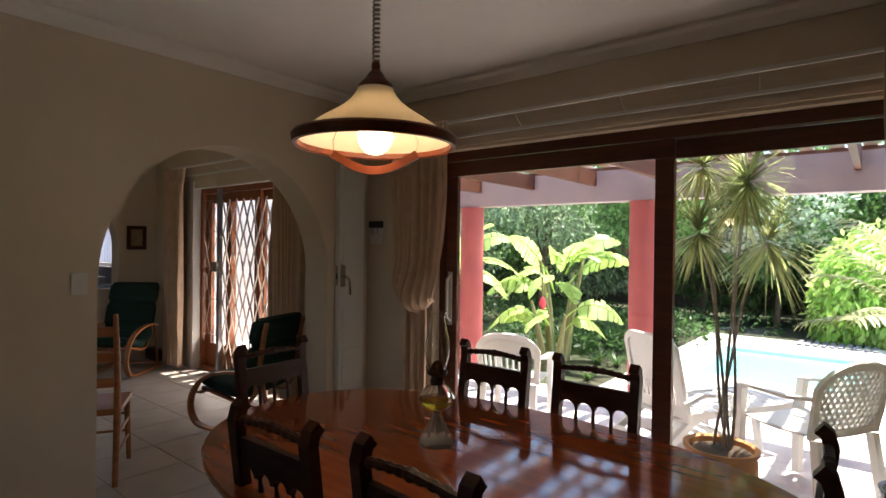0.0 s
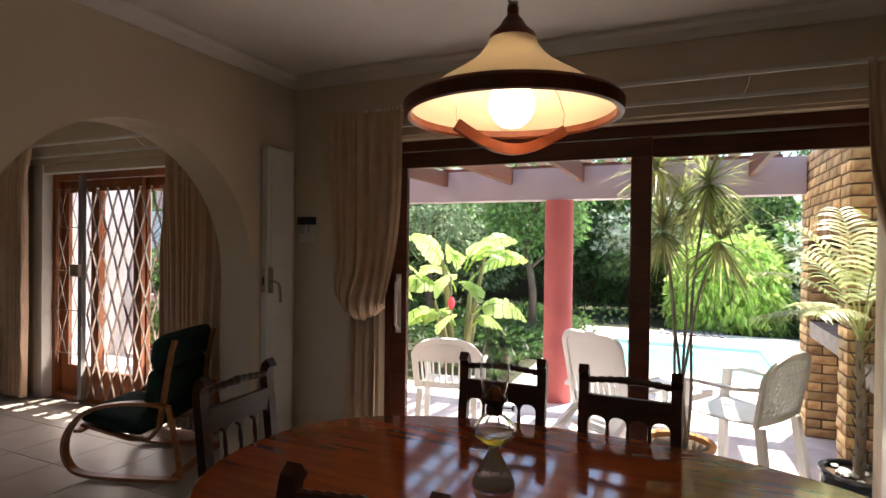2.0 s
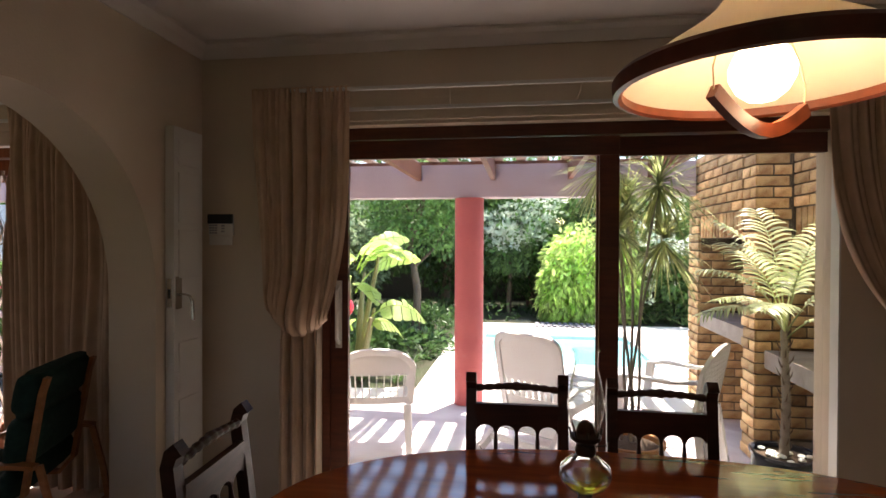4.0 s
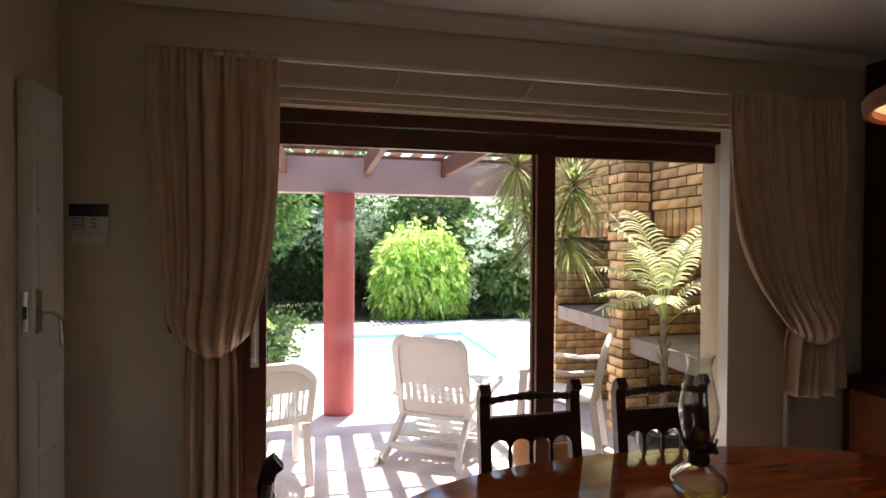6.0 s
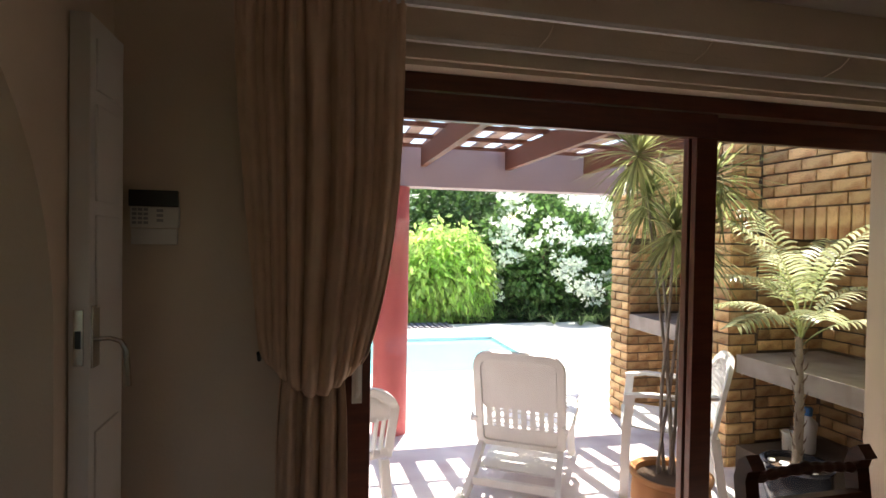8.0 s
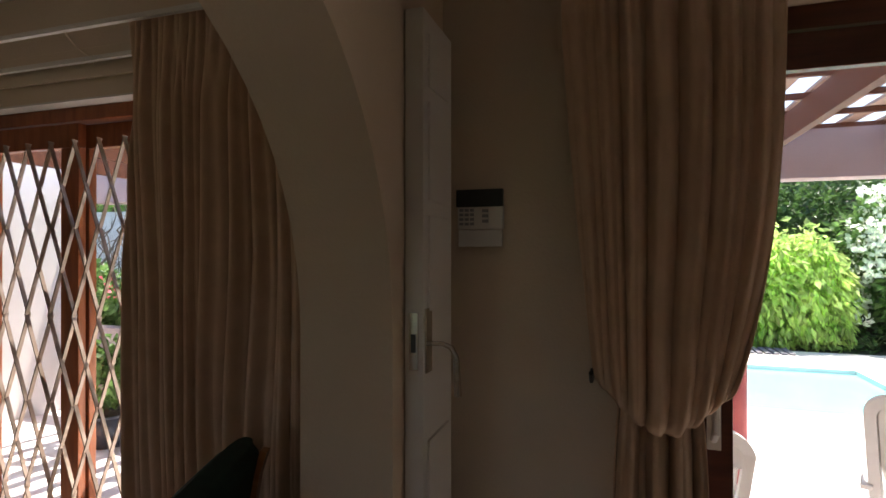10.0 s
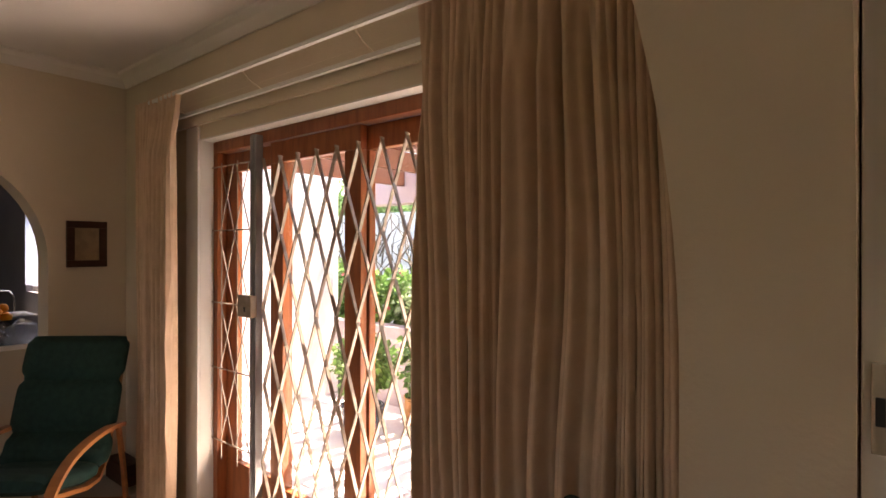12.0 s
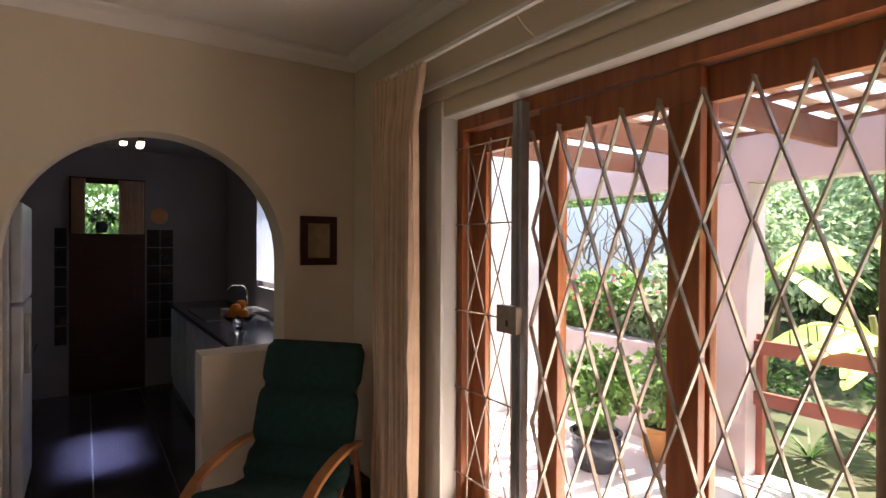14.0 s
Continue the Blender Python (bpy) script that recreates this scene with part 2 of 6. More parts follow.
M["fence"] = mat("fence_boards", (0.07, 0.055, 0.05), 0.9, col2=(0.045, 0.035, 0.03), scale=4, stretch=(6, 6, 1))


# ---- mesh helpers ----
def setmat(me, material):
    if material is not None:
        me.materials.append(M[material] if isinstance(material, str) else material)


def part(name, bm, material, parent=None, label="", smooth=False, kind=""):
    if material == "glass":
        bmesh.ops.recalc_face_normals(bm, faces=bm.faces[:])
    me = bpy.data.meshes.new(name)
    bm.to_mesh(me)
    bm.free()
    setmat(me, material)
    if smooth:
        me.shade_smooth()
        me.set_sharp_from_angle(angle=radians(40))
    ob = new(name, me)
    ob.parent = parent
    return tagged(ob, label, kind=kind)


def thing(name, label, category, m=None, group=""):
    ob = new(name)
    ob.empty_display_size = 0.1
    if m is not None:
        ob.matrix_world = m
    return tagged(ob, label, category, group)


def struct(name, bm, material, smooth=False):
    return part(name, bm, material, None, kind="structure", smooth=smooth)


def bx(x0, x1, y0, y1, z0, z1, bm=None, bev=0.0, m=None):
    bm = bm or bmesh.new()
    if bev:
        t = bmesh.new()
        bx(x0, x1, y0, y1, z0, z1, t)
        bmesh.ops.bevel(t, geom=t.edges[:], offset=bev, segments=2, affect="EDGES", profile=0.6)
        add_bm(bm, t, m)
        return bm
    v = [bm.verts.new((x, y, z)) for x in (x0, x1) for y in (y0, y1) for z in (z0, z1)]
    if m is not None:
        for q in v:
            q.co = m @ q.co
    for f in ((0, 1, 3, 2), (4, 6, 7, 5), (0, 4, 5, 1), (2, 3, 7, 6), (0, 2, 6, 4), (1, 5, 7, 3)):
        bm.faces.new([v[i] for i in f])
    return bm


def add_bm(bm, t, m=None):
    vs = {}
    for v in t.verts:
        vs[v] = bm.verts.new(m @ v.co if m is not None else v.co)
    for f in t.faces:
        bm.faces.new([vs[v] for v in f.verts])
    t.free()
    return bm


def lathe(profile, seg=32, bm=None, m=None, closed=False):
    """profile: (radius, z) rows, turned round the z axis."""
    bm = bm or bmesh.new()
    rings = []
    for r, z in profile:
        ring = []
        for i in range(seg):
            a = 2 * math.pi * i / seg
            co = Vector((r * math.cos(a), r * math.sin(a), z))
            ring.append(bm.verts.new(m @ co if m is not None else co))
        rings.append(ring)
    n = len(rings)
    for k in range(n - 1 + closed):
        A, B = rings[k], rings[(k + 1) % n]
        for i in range(seg):
            j = (i + 1) % seg
            bm.faces.new((A[i], A[j], B[j], B[i]))
    if not closed:
        if profile[0][0] > 0.0005:
            bm.faces.new(rings[0][::-1])
        if profile[-1][0] > 0.0005:
            bm.faces.new(rings[-1])
    return bm


def tube(pts, r, seg=8, bm=None, flat=None, caps=True, m=None):
    """A round (or flat: (width, thickness)) bar along points. r: one radius or one a point."""
    bm = bm or bmesh.new()
    pts = [Vector(p) for p in pts]
    n = len(pts)
    rr = r if isinstance(r, (list, tuple)) else [r] * n
    rings = []
    up = None
    for i, p in enumerate(pts):
        d = (pts[min(i + 1, n - 1)] - pts[max(i - 1, 0)]).normalized()
        if up is None:
            up = Vector((0, 0, 1)) if abs(d.z) < 0.9 else Vector((1, 0, 0))
        side = d.cross(up).normalized()
        up = side.cross(d).normalized()
        ring = []
        if flat:
            w, h = flat
            prof = [(-w / 2, -h / 2), (w / 2, -h / 2), (w / 2, h / 2), (-w / 2, h / 2)]
            k = rr[i] if isinstance(r, (list, tuple)) else 1.0
            prof = [(a * k, b * k) for a, b in prof]
        else:
            prof = [(rr[i] * math.cos(2 * math.pi * j / seg), rr[i] * math.sin(2 * math.pi * j / seg)) for j in range(seg)]
        for a, b in prof:
            co = p + side * a + up * b
            ring.append(bm.verts.new(m @ co if m is not None else co))
        rings.append(ring)
    s = len(rings[0])
    for A, B in zip(rings, rings[1:]):
        for i in range(s):
            j = (i + 1) % s
            bm.faces.new((A[i], A[j], B[j], B[i]))
    if caps:
        bm.faces.new(rings[0][::-1])
        bm.faces.new(rings[-1])
    return bm


def prism(outline, z0, z1, bm=None, m=None):
    """An outline of (x, y) raised from z0 to z1."""
    bm = bm or bmesh.new()
    lo = [bm.verts.new((m or Matrix()) @ Vector((x, y, z0))) for x, y in outline]
    hi = [bm.verts.new((m or Matrix()) @ Vector((x, y, z1))) for x, y in outline]
    bm.faces.new(lo[::-1])
    bm.faces.new(hi)
    n = len(lo)
    for i in range(n):
        j = (i + 1) % n
        bm.faces.new((lo[i], lo[j], hi[j], hi[i]))
    return bm


# ---- the house: floor, walls, ceiling ----
CEIL = 2.76
NW = 3.12           # inner face of the north wall
struct("floor", bx(-7.49, 2.0, -3.0, NW + 0.25, -0.25, -0.008), "grout")
struct("ceiling", bx(-7.7, 2.2, -3.2, NW + 0.25, CEIL, CEIL + 0.15), "ceil")


def wall_y(name, x0, x1, y0, y1, holes, material="wall", top=CEIL):
    bm = bmesh.new()
    x = x0
    for a, b, z0, z1 in holes:
        bx(x, a, y0, y1, -0.25, top, bm)
        bx(a, b, y0, y1, z1, top, bm)
        if z0 > -0.2:
            bx(a, b, y0, y1, -0.25, z0, bm)
        x = b
    bx(x, x1, y0, y1, -0.25, top, bm)
    return struct(name, bm, material)


DX0, DX1, DZ = -2.65, 0.32, 2.25
LX0, LX1, LZ = -6.44, -4.18, 2.19
wall_y("wall_north", -7.7, 2.2, NW, NW + 0.25, [(LX0, LX1, -0.25, LZ), (DX0, 0.195, -0.25, DZ)])

wall_y("wall_south", -7.7, 2.2, -3.2, -3.0, [(-6.5, -4.9, 0.95, 2.05), (-2.0, -1.3, 1.0, 1.9)])
struct("wall_east", bx(1.62, 1.82, -3.0, NW, -0.25, CEIL), "wall")


def arch_wall(name, x0, x1, ya, yb, y0, y1, spring, rise, sill=None, seg=28):
    """A wall along y with an arched opening from y0 to y1. sill: (y from, y to, height) of a low part in the opening."""
    bm = bmesh.new()
    bx(x0, x1, ya, y0, -0.25, CEIL, bm)
    bx(x0, x1, y1, yb, -0.25, CEIL, bm)
    c, h = (y0 + y1) / 2, (y1 - y0) / 2
    pts = [(c - h * math.cos(math.pi * i / seg), spring + rise * math.sin(math.pi * i / seg)) for i in range(seg + 1)]
    lo = [[bm.verts.new((x, y, z)) for y, z in pts] for x in (x0, x1)]
    hi = [[bm.verts.new((x, y, CEIL)) for y, z in pts] for x in (x0, x1)]
    for i in range(seg):
        bm.faces.new((lo[0][i], lo[0][i + 1], hi[0][i + 1], hi[0][i]))
        bm.faces.new((lo[1][i + 1], lo[1][i], hi[1][i], hi[1][i + 1]))
        bm.faces.new((lo[0][i + 1], lo[0][i], lo[1][i], lo[1][i + 1]))
    if sill:
        bx(x0, x1, sill[0], sill[1], -0.25, sill[2], bm)
    return struct(name, bm, "wall")


AX0, AX1 = -3.67, -3.39
arch_wall("wall_arch", AX0, AX1, -3.0, NW, 1.06, 2.69, 1.3, 0.89)
arch_wall("wall_west", -7.70, -7.49, -3.0, NW, 1.31, 2.66, 1.47, 0.69, sill=(2.2, 2.66, 0.93))


# cornice: a coved moulding along the tops of the walls
def cornice(name, a, b):
    a, b = Vector(a), Vector(b)
    d = (b - a).normalized()
    side = Vector((-d.y, d.x, 0))       # points into the room
    prof = [(0, -0.085), (0.012, -0.085), (0.02, -0.07), (0.045, -0.035), (0.08, -0.018), (0.085, 0.0), (0, 0)]
    bm = bmesh.new()
    r = [[bm.verts.new(p + side * s + Vector((0, 0, z))) for s, z in prof] for p in (a, b)]
    n = len(prof)
    for i in range(n):
        j = (i + 1) % n
        bm.faces.new((r[0][i], r[0][j], r[1][j], r[1][i]))
    bm.faces.new(r[0][::-1])
    bm.faces.new(r[1])
    return struct(name, bm, "ceil")


zc = CEIL - 0.001
cornice("trim", (1.62, NW, zc), (AX1, NW, zc))
cornice("trim", (AX0, NW, zc), (-7.49, NW, zc))
cornice("trim", (AX1, NW, zc), (AX1, -3.0, zc))
cornice("trim", (-7.49, NW, zc), (-7.49, -3.0, zc))
cornice("trim", (AX0, -3.0, zc), (AX0, NW, zc))


# ---- sliding doors ----
def sliding_door(name, x0, x1, z1, m, panels, low, label, yf=3.20):
    """panels: (x0, x1, y offset) of each leaf; low: height of the bottom rail."""
    d = thing(name, label, "sliding door")
    d["kind"] = "structure"
    bm = bmesh.new()
    bx(x0, x1, yf, yf + 0.11, z1 - 0.07, z1, bm, 0.004)
    bx(x0, x0 + 0.05, yf, yf + 0.11, 0, z1 - 0.07, bm, 0.004)
    bx(x1 - 0.05, x1, yf, yf + 0.11, 0, z1 - 0.07, bm, 0.004)
    bx(x0, x1, yf, yf + 0.13, -0.03, 0.035, bm, 0.004)
    part("door_frame", bm, m, d)
    for a, b, off in panels:
        bm = bmesh.new()
        y = yf + 0.012 + off
        w = 0.11
        zt = z1 - 0.075
        bx(a, b, y, y + 0.04, zt - 0.11, zt, bm, 0.004)
        bx(a, b, y, y + 0.04, 0.037, low, bm, 0.004)
        bx(a, a + w, y + 0.001, y + 0.039, low, zt - 0.11, bm, 0.004)
        bx(b - w, b, y + 0.001, y + 0.039, low, zt - 0.11, bm, 0.004)
        part("door_leaf", bm, m, d)
        g = part("pane", bx(a + w, b - w, y + 0.017, y + 0.022, low, zt - 0.11), "pane", d)
        g.visible_shadow = False
    return d


def panemat(name="window_glass", low=0.025, high=0.6, power=5.0):
    m = bpy.data.materials.new(name)
    m.use_nodes = True
    N, L = m.node_tree.nodes, m.node_tree.links
    N.remove(N["Principled BSDF"])
    t = N.new("ShaderNodeBsdfTransparent")
    t.inputs["Color"].default_value = (0.96, 0.97, 0.96, 1)
    g = N.new("ShaderNodeBsdfGlossy")
    g.inputs["Roughness"].default_value = 0.02
    lw = N.new("ShaderNodeLayerWeight")
    pw = N.new("ShaderNodeMath")
    pw.operation = "POWER"
    pw.inputs[1].default_value = power
    L.new(lw.outputs["Facing"], pw.inputs[0])
    f = N.new("ShaderNodeMapRange")
    f.inputs["To Min"].default_value, f.inputs["To Max"].default_value = low, high
    L.new(pw.outputs[0], f.inputs["Value"])
    x = N.new("ShaderNodeMixShader")
    L.new(f.outputs[0], x.inputs[0])
    L.new(t.outputs[0], x.inputs[1])
    L.new(g.outputs[0], x.inputs[2])
    L.new(x.outputs[0], N["Material Output"].inputs["Surface"])
    return m


M["pane"] = panemat()
M["thinglass"] = panemat("thin_glass", 0.06, 0.85, 2.7)
dd = sliding_door("door_patio", DX0, DX1, DZ, "doorwood", [(-2.60, -0.90, 0.0), (-1.02, 0.31, 0.045)], 0.12, "dark mahogany sliding glass door onto the patio, with a white pull handle")
ld = sliding_door("door_courtyard", LX0, LX1, LZ, "orangewood", [(-6.39, -5.79, 0.045), (-5.87, -5.17, 0.0), (-5.27, -4.25, 0.045)], 0.31, "orange-brown hardwood sliding door onto the courtyard")
bm = tube([(-2.545, 3.205, 1.30), (-2.545, 3.165, 1.27), (-2.545, 3.165, 0.98), (-2.545, 3.205, 0.95)], 0.011, 8)
bx(-2.565, -2.525, 3.200, 3.207, 0.92, 1.33, bm, 0.002)
part("handle", bm, "white", dd, "slim white pull handle", smooth=True)


# door reveals and the pelmet boards with curtain rails
def rails(x0, x1, yw, label):
    r = thing("curtain_rail", label, "curtain rail")
    bm = bx(x0, x1, yw - 0.022, yw, 2.27, 2.395, None, 0.003)
    part("board", bm, "wall", r, "cream painted mounting board")
    for y, z in ((yw - 0.15, 2.422), (yw - 0.045, 2.335)):
        bm = bx(x0, x1, y - 0.011, y + 0.011, z - 0.012, z + 0.008, None, 0.002)
        bx(x0, x1, y - 0.013, y - 0.0112, z - 0.004, z + 0.004, bm)
        part("rail", bm, "white", r, "white metal curtain track")
    n = max(3, int((x1 - x0) / 0.62))
    for i in range(n):
        x = x0 + 0.2 + (x1 - x0 - 0.4) * i / (n - 1)
        bm = tube([(x, yw - 0.002, 2.34), (x, yw - 0.05, 2.352), (x + 0.01, yw - 0.11, 2.372), (x + 0.012, yw - 0.15, 2.405)], 0.0025, 6)
        bx(x - 0.012, x + 0.012, yw - 0.026, yw - 0.02, 2.32, 2.36, bm)
        part("bracket", bm, "wall", r, "small painted bracket")
    return r


rails(-2.75, 0.45, NW, "double white curtain track on a board over the patio door")
rails(-6.75, -3.95, NW, "double white curtain track on a board over the courtyard door")


struct("trim_reveal", bx(0.186, 0.195, NW - 0.002, NW + 0.078, -0.2, DZ), "white")
# added white strip on the wall face, painting the lit reveal wider
struct("trim_casing", bx(LX0 - 0.13, LX0 + 0.008, NW - 0.018, NW - 0.003, 0.0, 2.262), "white")
struct("trim_reveal", bx(LX0, LX0 + 0.008, NW - 0.002, NW + 0.078, -0.2, LZ), "white")
struct("trim_reveal", bx(LX0 + 0.008, LX1, NW - 0.002, NW + 0.078, LZ - 0.008, LZ), "white")


# ---- curtains ----
def curtain(label, x0, x1, y, zt, zb, folds, edges=None, seed=1, depth=0.045, nz=46, nu=260):
    """Pleated cloth. edges(z) gives the left and right edge at a height."""
    rnd = random.Random(seed)
    ph = [rnd.uniform(0, 6.28) for _ in range(6)]
    c = thing("curtain", label, "curtain")
    bm = bmesh.new()
    grid = []
    for k in range(nz + 1):
        z = zt + (zb - zt) * k / nz
        a, b = edges(z) if edges else (x0, x1)
        full = min(1.0, (zt - z) / 0.35)
        tight = (b - a) / (x1 - x0)
        row = []
        for i in range(nu + 1):
            u = i / nu
            w = u + 0.016 * math.sin(2.1 * z + 7 * u + ph[0]) + 0.028 * math.sin(11.3 * u + ph[4]) + 0.014 * math.sin(23 * u + ph[2]) + 0.006 * math.sin(5 * z + ph[1])
            pleat = math.sin(2 * math.pi * folds * 2.3 * u + ph[5])
            big = math.sin(2 * math.pi * folds * w + ph[2] + 0.7 * math.sin(5.3 * u + ph[3]))
            big = big * (0.75 + 0.25 * math.sin(9 * u + ph[4]))
            d = (1 - full) * 0.012 * pleat + (0.25 + 0.75 * full) * depth * (0.6 + 0.4 * min(1.3, 1 / max(tight, 0.3))) * big
            d += full * 0.010 * math.sin(2 * math.pi * folds * 3.1 * w + 2 * z)
            row.append(bm.verts.new((a + (b - a) * u, y + d, z)))
        grid.append(row)
    for A, B in zip(grid, grid[1:]):
        for i in range(nu):
            bm.faces.new((A[i], A[i + 1], B[i + 1], B[i]))
    ob = part("cloth", bm, "curtain", c)
    ob.data.shade_smooth()
    so = ob.modifiers.new("solid", "SOLIDIFY")
    so.thickness = 0.004
    return c


def tied_curtain(label, x0, x1, y, zt, hook, tail, side, folds, seed, span=0.30, sag=0.14):
    """A curtain pulled aside: a heading that sweeps over to the hook (x, z) and bags over it, and a tail below.
    tail: (left, right, bottom). side: -1 when it is tied back at its left, 1 at its right."""
    rnd = random.Random(seed)
    ph = [rnd.uniform(0, 6.28) for _ in range(6)]
    c = thing("curtain", label, "curtain")
    hx, hz = hook
    W = x1 - x0
    nu, nv = 240, 64
    bm = bmesh.new()
    rows = []
    for k in range(nv + 1):
        v = k / nv
        row = []
        for i in range(nu + 1):
            u = i / nu
            w = u if side < 0 else 1 - u            # 0 at the tied edge, 1 at the opening's edge
            xt = x0 + W * u
            xe = hx - side * span * w               # where this thread ends, at the tie
            ze = hz - 0.7 * sag * math.sin(math.pi * min(1, w * 1.02) ** 1.1) - 0.06 * w
            e = v ** (1.5 + 1.9 * w)
            x = xt + (xe - xt) * e
            z = zt + (ze - zt) * v
            full = min(1.0, v / 0.22)
            ww = w + 0.010 * math.sin(6 * v + ph[0]) + 0.012 * math.sin(11 * w + ph[1])
            big = math.sin(2 * math.pi * folds * ww + ph[2]) * (0.7 + 0.3 * math.sin(8 * w + ph[4]))
            big = big + 0.25 * math.sin(2 * math.pi * folds * 2.2 * ww + ph[3] + 2 * v)
            pleat = math.sin(2 * math.pi * folds * 2.6 * u)
            d = (1 - full) * (0.010 * pleat + 0.008 * big) + full * 0.034 * (1 - 0.35 * v) * big
            bag = math.exp(-((v - 0.92) / 0.11) ** 2) * 0.085 * math.sin(math.pi * min(1, w + 0.12))
            curl = max(0.0, (v - 0.95) / 0.05)
            row.append(bm.verts.new((x, y + d - bag + 0.05 * curl ** 2, z + 0.018 * curl * w)))
        rows.append(row)
    for A, B in zip(rows, rows[1:]):
        for i in range(nu):
            bm.faces.new((A[i], A[i + 1], B[i + 1], B[i]))
    ob = part("cloth", bm, "curtain", c)
    ob.data.shade_smooth()
    ob.modifiers.new("solid", "SOLIDIFY").thickness = 0.004
    bm = bmesh.new()
    rows = []
    a, b, zb = tail
    for k in range(31):
        v = k / 30
        row = []
        for i in range(121):
            u = i / 120
            sq = 1 - 0.25 * math.exp(-v / 0.12)
            m_ = (a + b) / 2
            x = m_ + (b - a) * (u - 0.5) * sq
            z = hz + 0.02 + (zb + 0.05 * (2 * abs(u - 0.5)) ** 3 - hz) * v
            d = 0.028 * math.sin(2 * math.pi * 3.6 * u + ph[5] + 0.6 * v) + 0.010 * math.sin(2 * math.pi * 8.3 * u + 3 * v)
            row.append(bm.verts.new((x, y + 0.025 + d, z)))
        rows.append(row)
    for A, B in zip(rows, rows[1:]):
        for i in range(120):
            bm.faces.new((A[i], A[i + 1], B[i + 1], B[i]))
    ob = part("tail", bm, "curtain", c)
    ob.data.shade_smooth()
    ob.modifiers.new("solid", "SOLIDIFY").thickness = 0.004
    return c


tied_curtain("cream pleated curtain tied back beside the patio door", -2.985, -2.405, 2.965, 2.438, (-2.885, 1.16), (-2.84, -2.59, 0.03), -1, 7, 3, span=0.34, sag=0.16)
tied_curtain("cream pleated curtain tied back, its short hem hanging free", 0.04, 0.87, 2.965, 2.438, (0.83, 1.08), (0.47, 0.90, 0.62), 1, 9, 5)


def straight_edges(z):
    k = min(1.0, (2.4 - z) / 0.3)
    return -6.92 + 0.05 * k, -6.39 - 0.07 * k


curtain("cream pleated curtain hanging straight by the courtyard door", -6.92, -6.42, 2.975, 2.435, 0.03, 9, straight_edges, seed=7)
curtain("cream pleated curtain hanging straight, lit warm through the arch", -4.65, -3.72, 3.02, 2.438, 0.03, 11, seed=11, depth=0.042)
bm = tube([(-2.90, 3.11, 1.16), (-2.90, 3.05, 1.14), (-2.90, 3.02, 1.17)], 0.007, 8)
hk = thing("tieback_hook", "small dark curtain hook on the cream wall", "hook")
part("hook", bm, "black", hk, smooth=True)

# ---- the white door leaf folded back beside the arch ----
wd = thing("folded_door", "narrow white painted folding door with raised panels, open against the wall", "door")
bm = bx(-3.386, -3.332, 2.765, 3.03, 0.02, 2.20, None, 0.003)
part("leaf", bm, "white", wd)
for z0, z1 in ((1.99, 2.14), (1.67, 1.95), (1.36, 1.63), (0.72, 1.0), (0.38, 0.68), (0.06, 0.34)):
    part("panel", bx(-3.333, -3.325, 2.80, 2.99, z0, z1, None, 0.004), "white", wd)
part("strike", bx(-3.372, -3.346, 2.760, 2.766, 1.20, 1.36, None, 0.002), "chrome", wd, "metal lock plate")
part("latch_hole", bx(-3.366, -3.352, 2.758, 2.7605, 1.25, 1.30), "black", wd)
bm = tube([(-3.332, 2.80, 1.27), (-3.29, 2.80, 1.272), (-3.262, 2.80, 1.262), (-3.248, 2.80, 1.235), (-3.243, 2.80, 1.13)], [0.007, 0.007, 0.008, 0.009, 0.011], 8)
part("handle", bm, "chrome", wd, "drooping brass-coloured lever handle", smooth=True)
bx_ = bx(-3.333, -3.326, 2.775, 2.825, 1.19, 1.37, None, 0.002)
part("handle_plate", bx_, "chrome", wd)

# ---- alarm keypad ----
kp = thing("alarm_keypad", "white alarm keypad with a black display on the cream wall", "keypad")
part("body", bx(-3.330, -3.178, 3.090, 3.119, 1.600, 1.728, None, 0.004), "white", kp)
part("display", bx(-3.332, -3.176, 3.080, 3.100, 1.673, 1.730, None, 0.003), "black", kp, "black display window")
part("flap", bx(-3.328, -3.180, 3.094, 3.104, 1.543, 1.598, None, 0.003), "white", kp)
for r in range(4):
    for q in range(3):
        part("key", bx(-3.322 + q * 0.018, -3.309 + q * 0.018, 3.086, 3.091, 1.658 - r * 0.015, 1.667 - r * 0.015), "grey", kp)
for r in range(3):
    part("key", bx(-3.245, -3.225, 3.086, 3.091, 1.655 - r * 0.017, 1.665 - r * 0.017), "grey", kp)

# ---- the expanding security gate before the courtyard door ----
sg = thing("security_gate", "expanding lattice security gate of cream steel bars with a lock box", "security gate")
yg = 3.165
bm = bx(-5.955, -5.90, yg - 0.022, yg + 0.022, 0.03, 2.155, None, 0.003)
bx(-5.935, -5.92, yg - 0.027, yg - 0.022, 0.03, 2.155, bm)
part("post", bm, "grey", sg, "grey steel channel post")


def lattice(x0, x1, z0, z1, nx, nz, y, r, name, material):
    """Crossing bars, each zigzagging over the height."""
    dx, dz = (x1 - x0) / nx, (z1 - z0) / nz
    for sgn in (1, -1):
        for i in range(nx):
            bm = bmesh.new()
            for k in range(nz):
                a, b = (0, dx) if (k + (sgn < 0)) % 2 == 0 else (dx, 0)
                tube([(x0 + i * dx + a, y + sgn * 0.005, z0 + k * dz), (x0 + i * dx + b, y + sgn * 0.005, z0 + (k + 1) * dz)], 1.0, flat=(r, 0.006), bm=bm)
            part(name, bm, material, sg)


lattice(-5.858, -4.263, 0.05, 2.025, 11, 5, yg, 0.017, "lattice_bar", "steel")
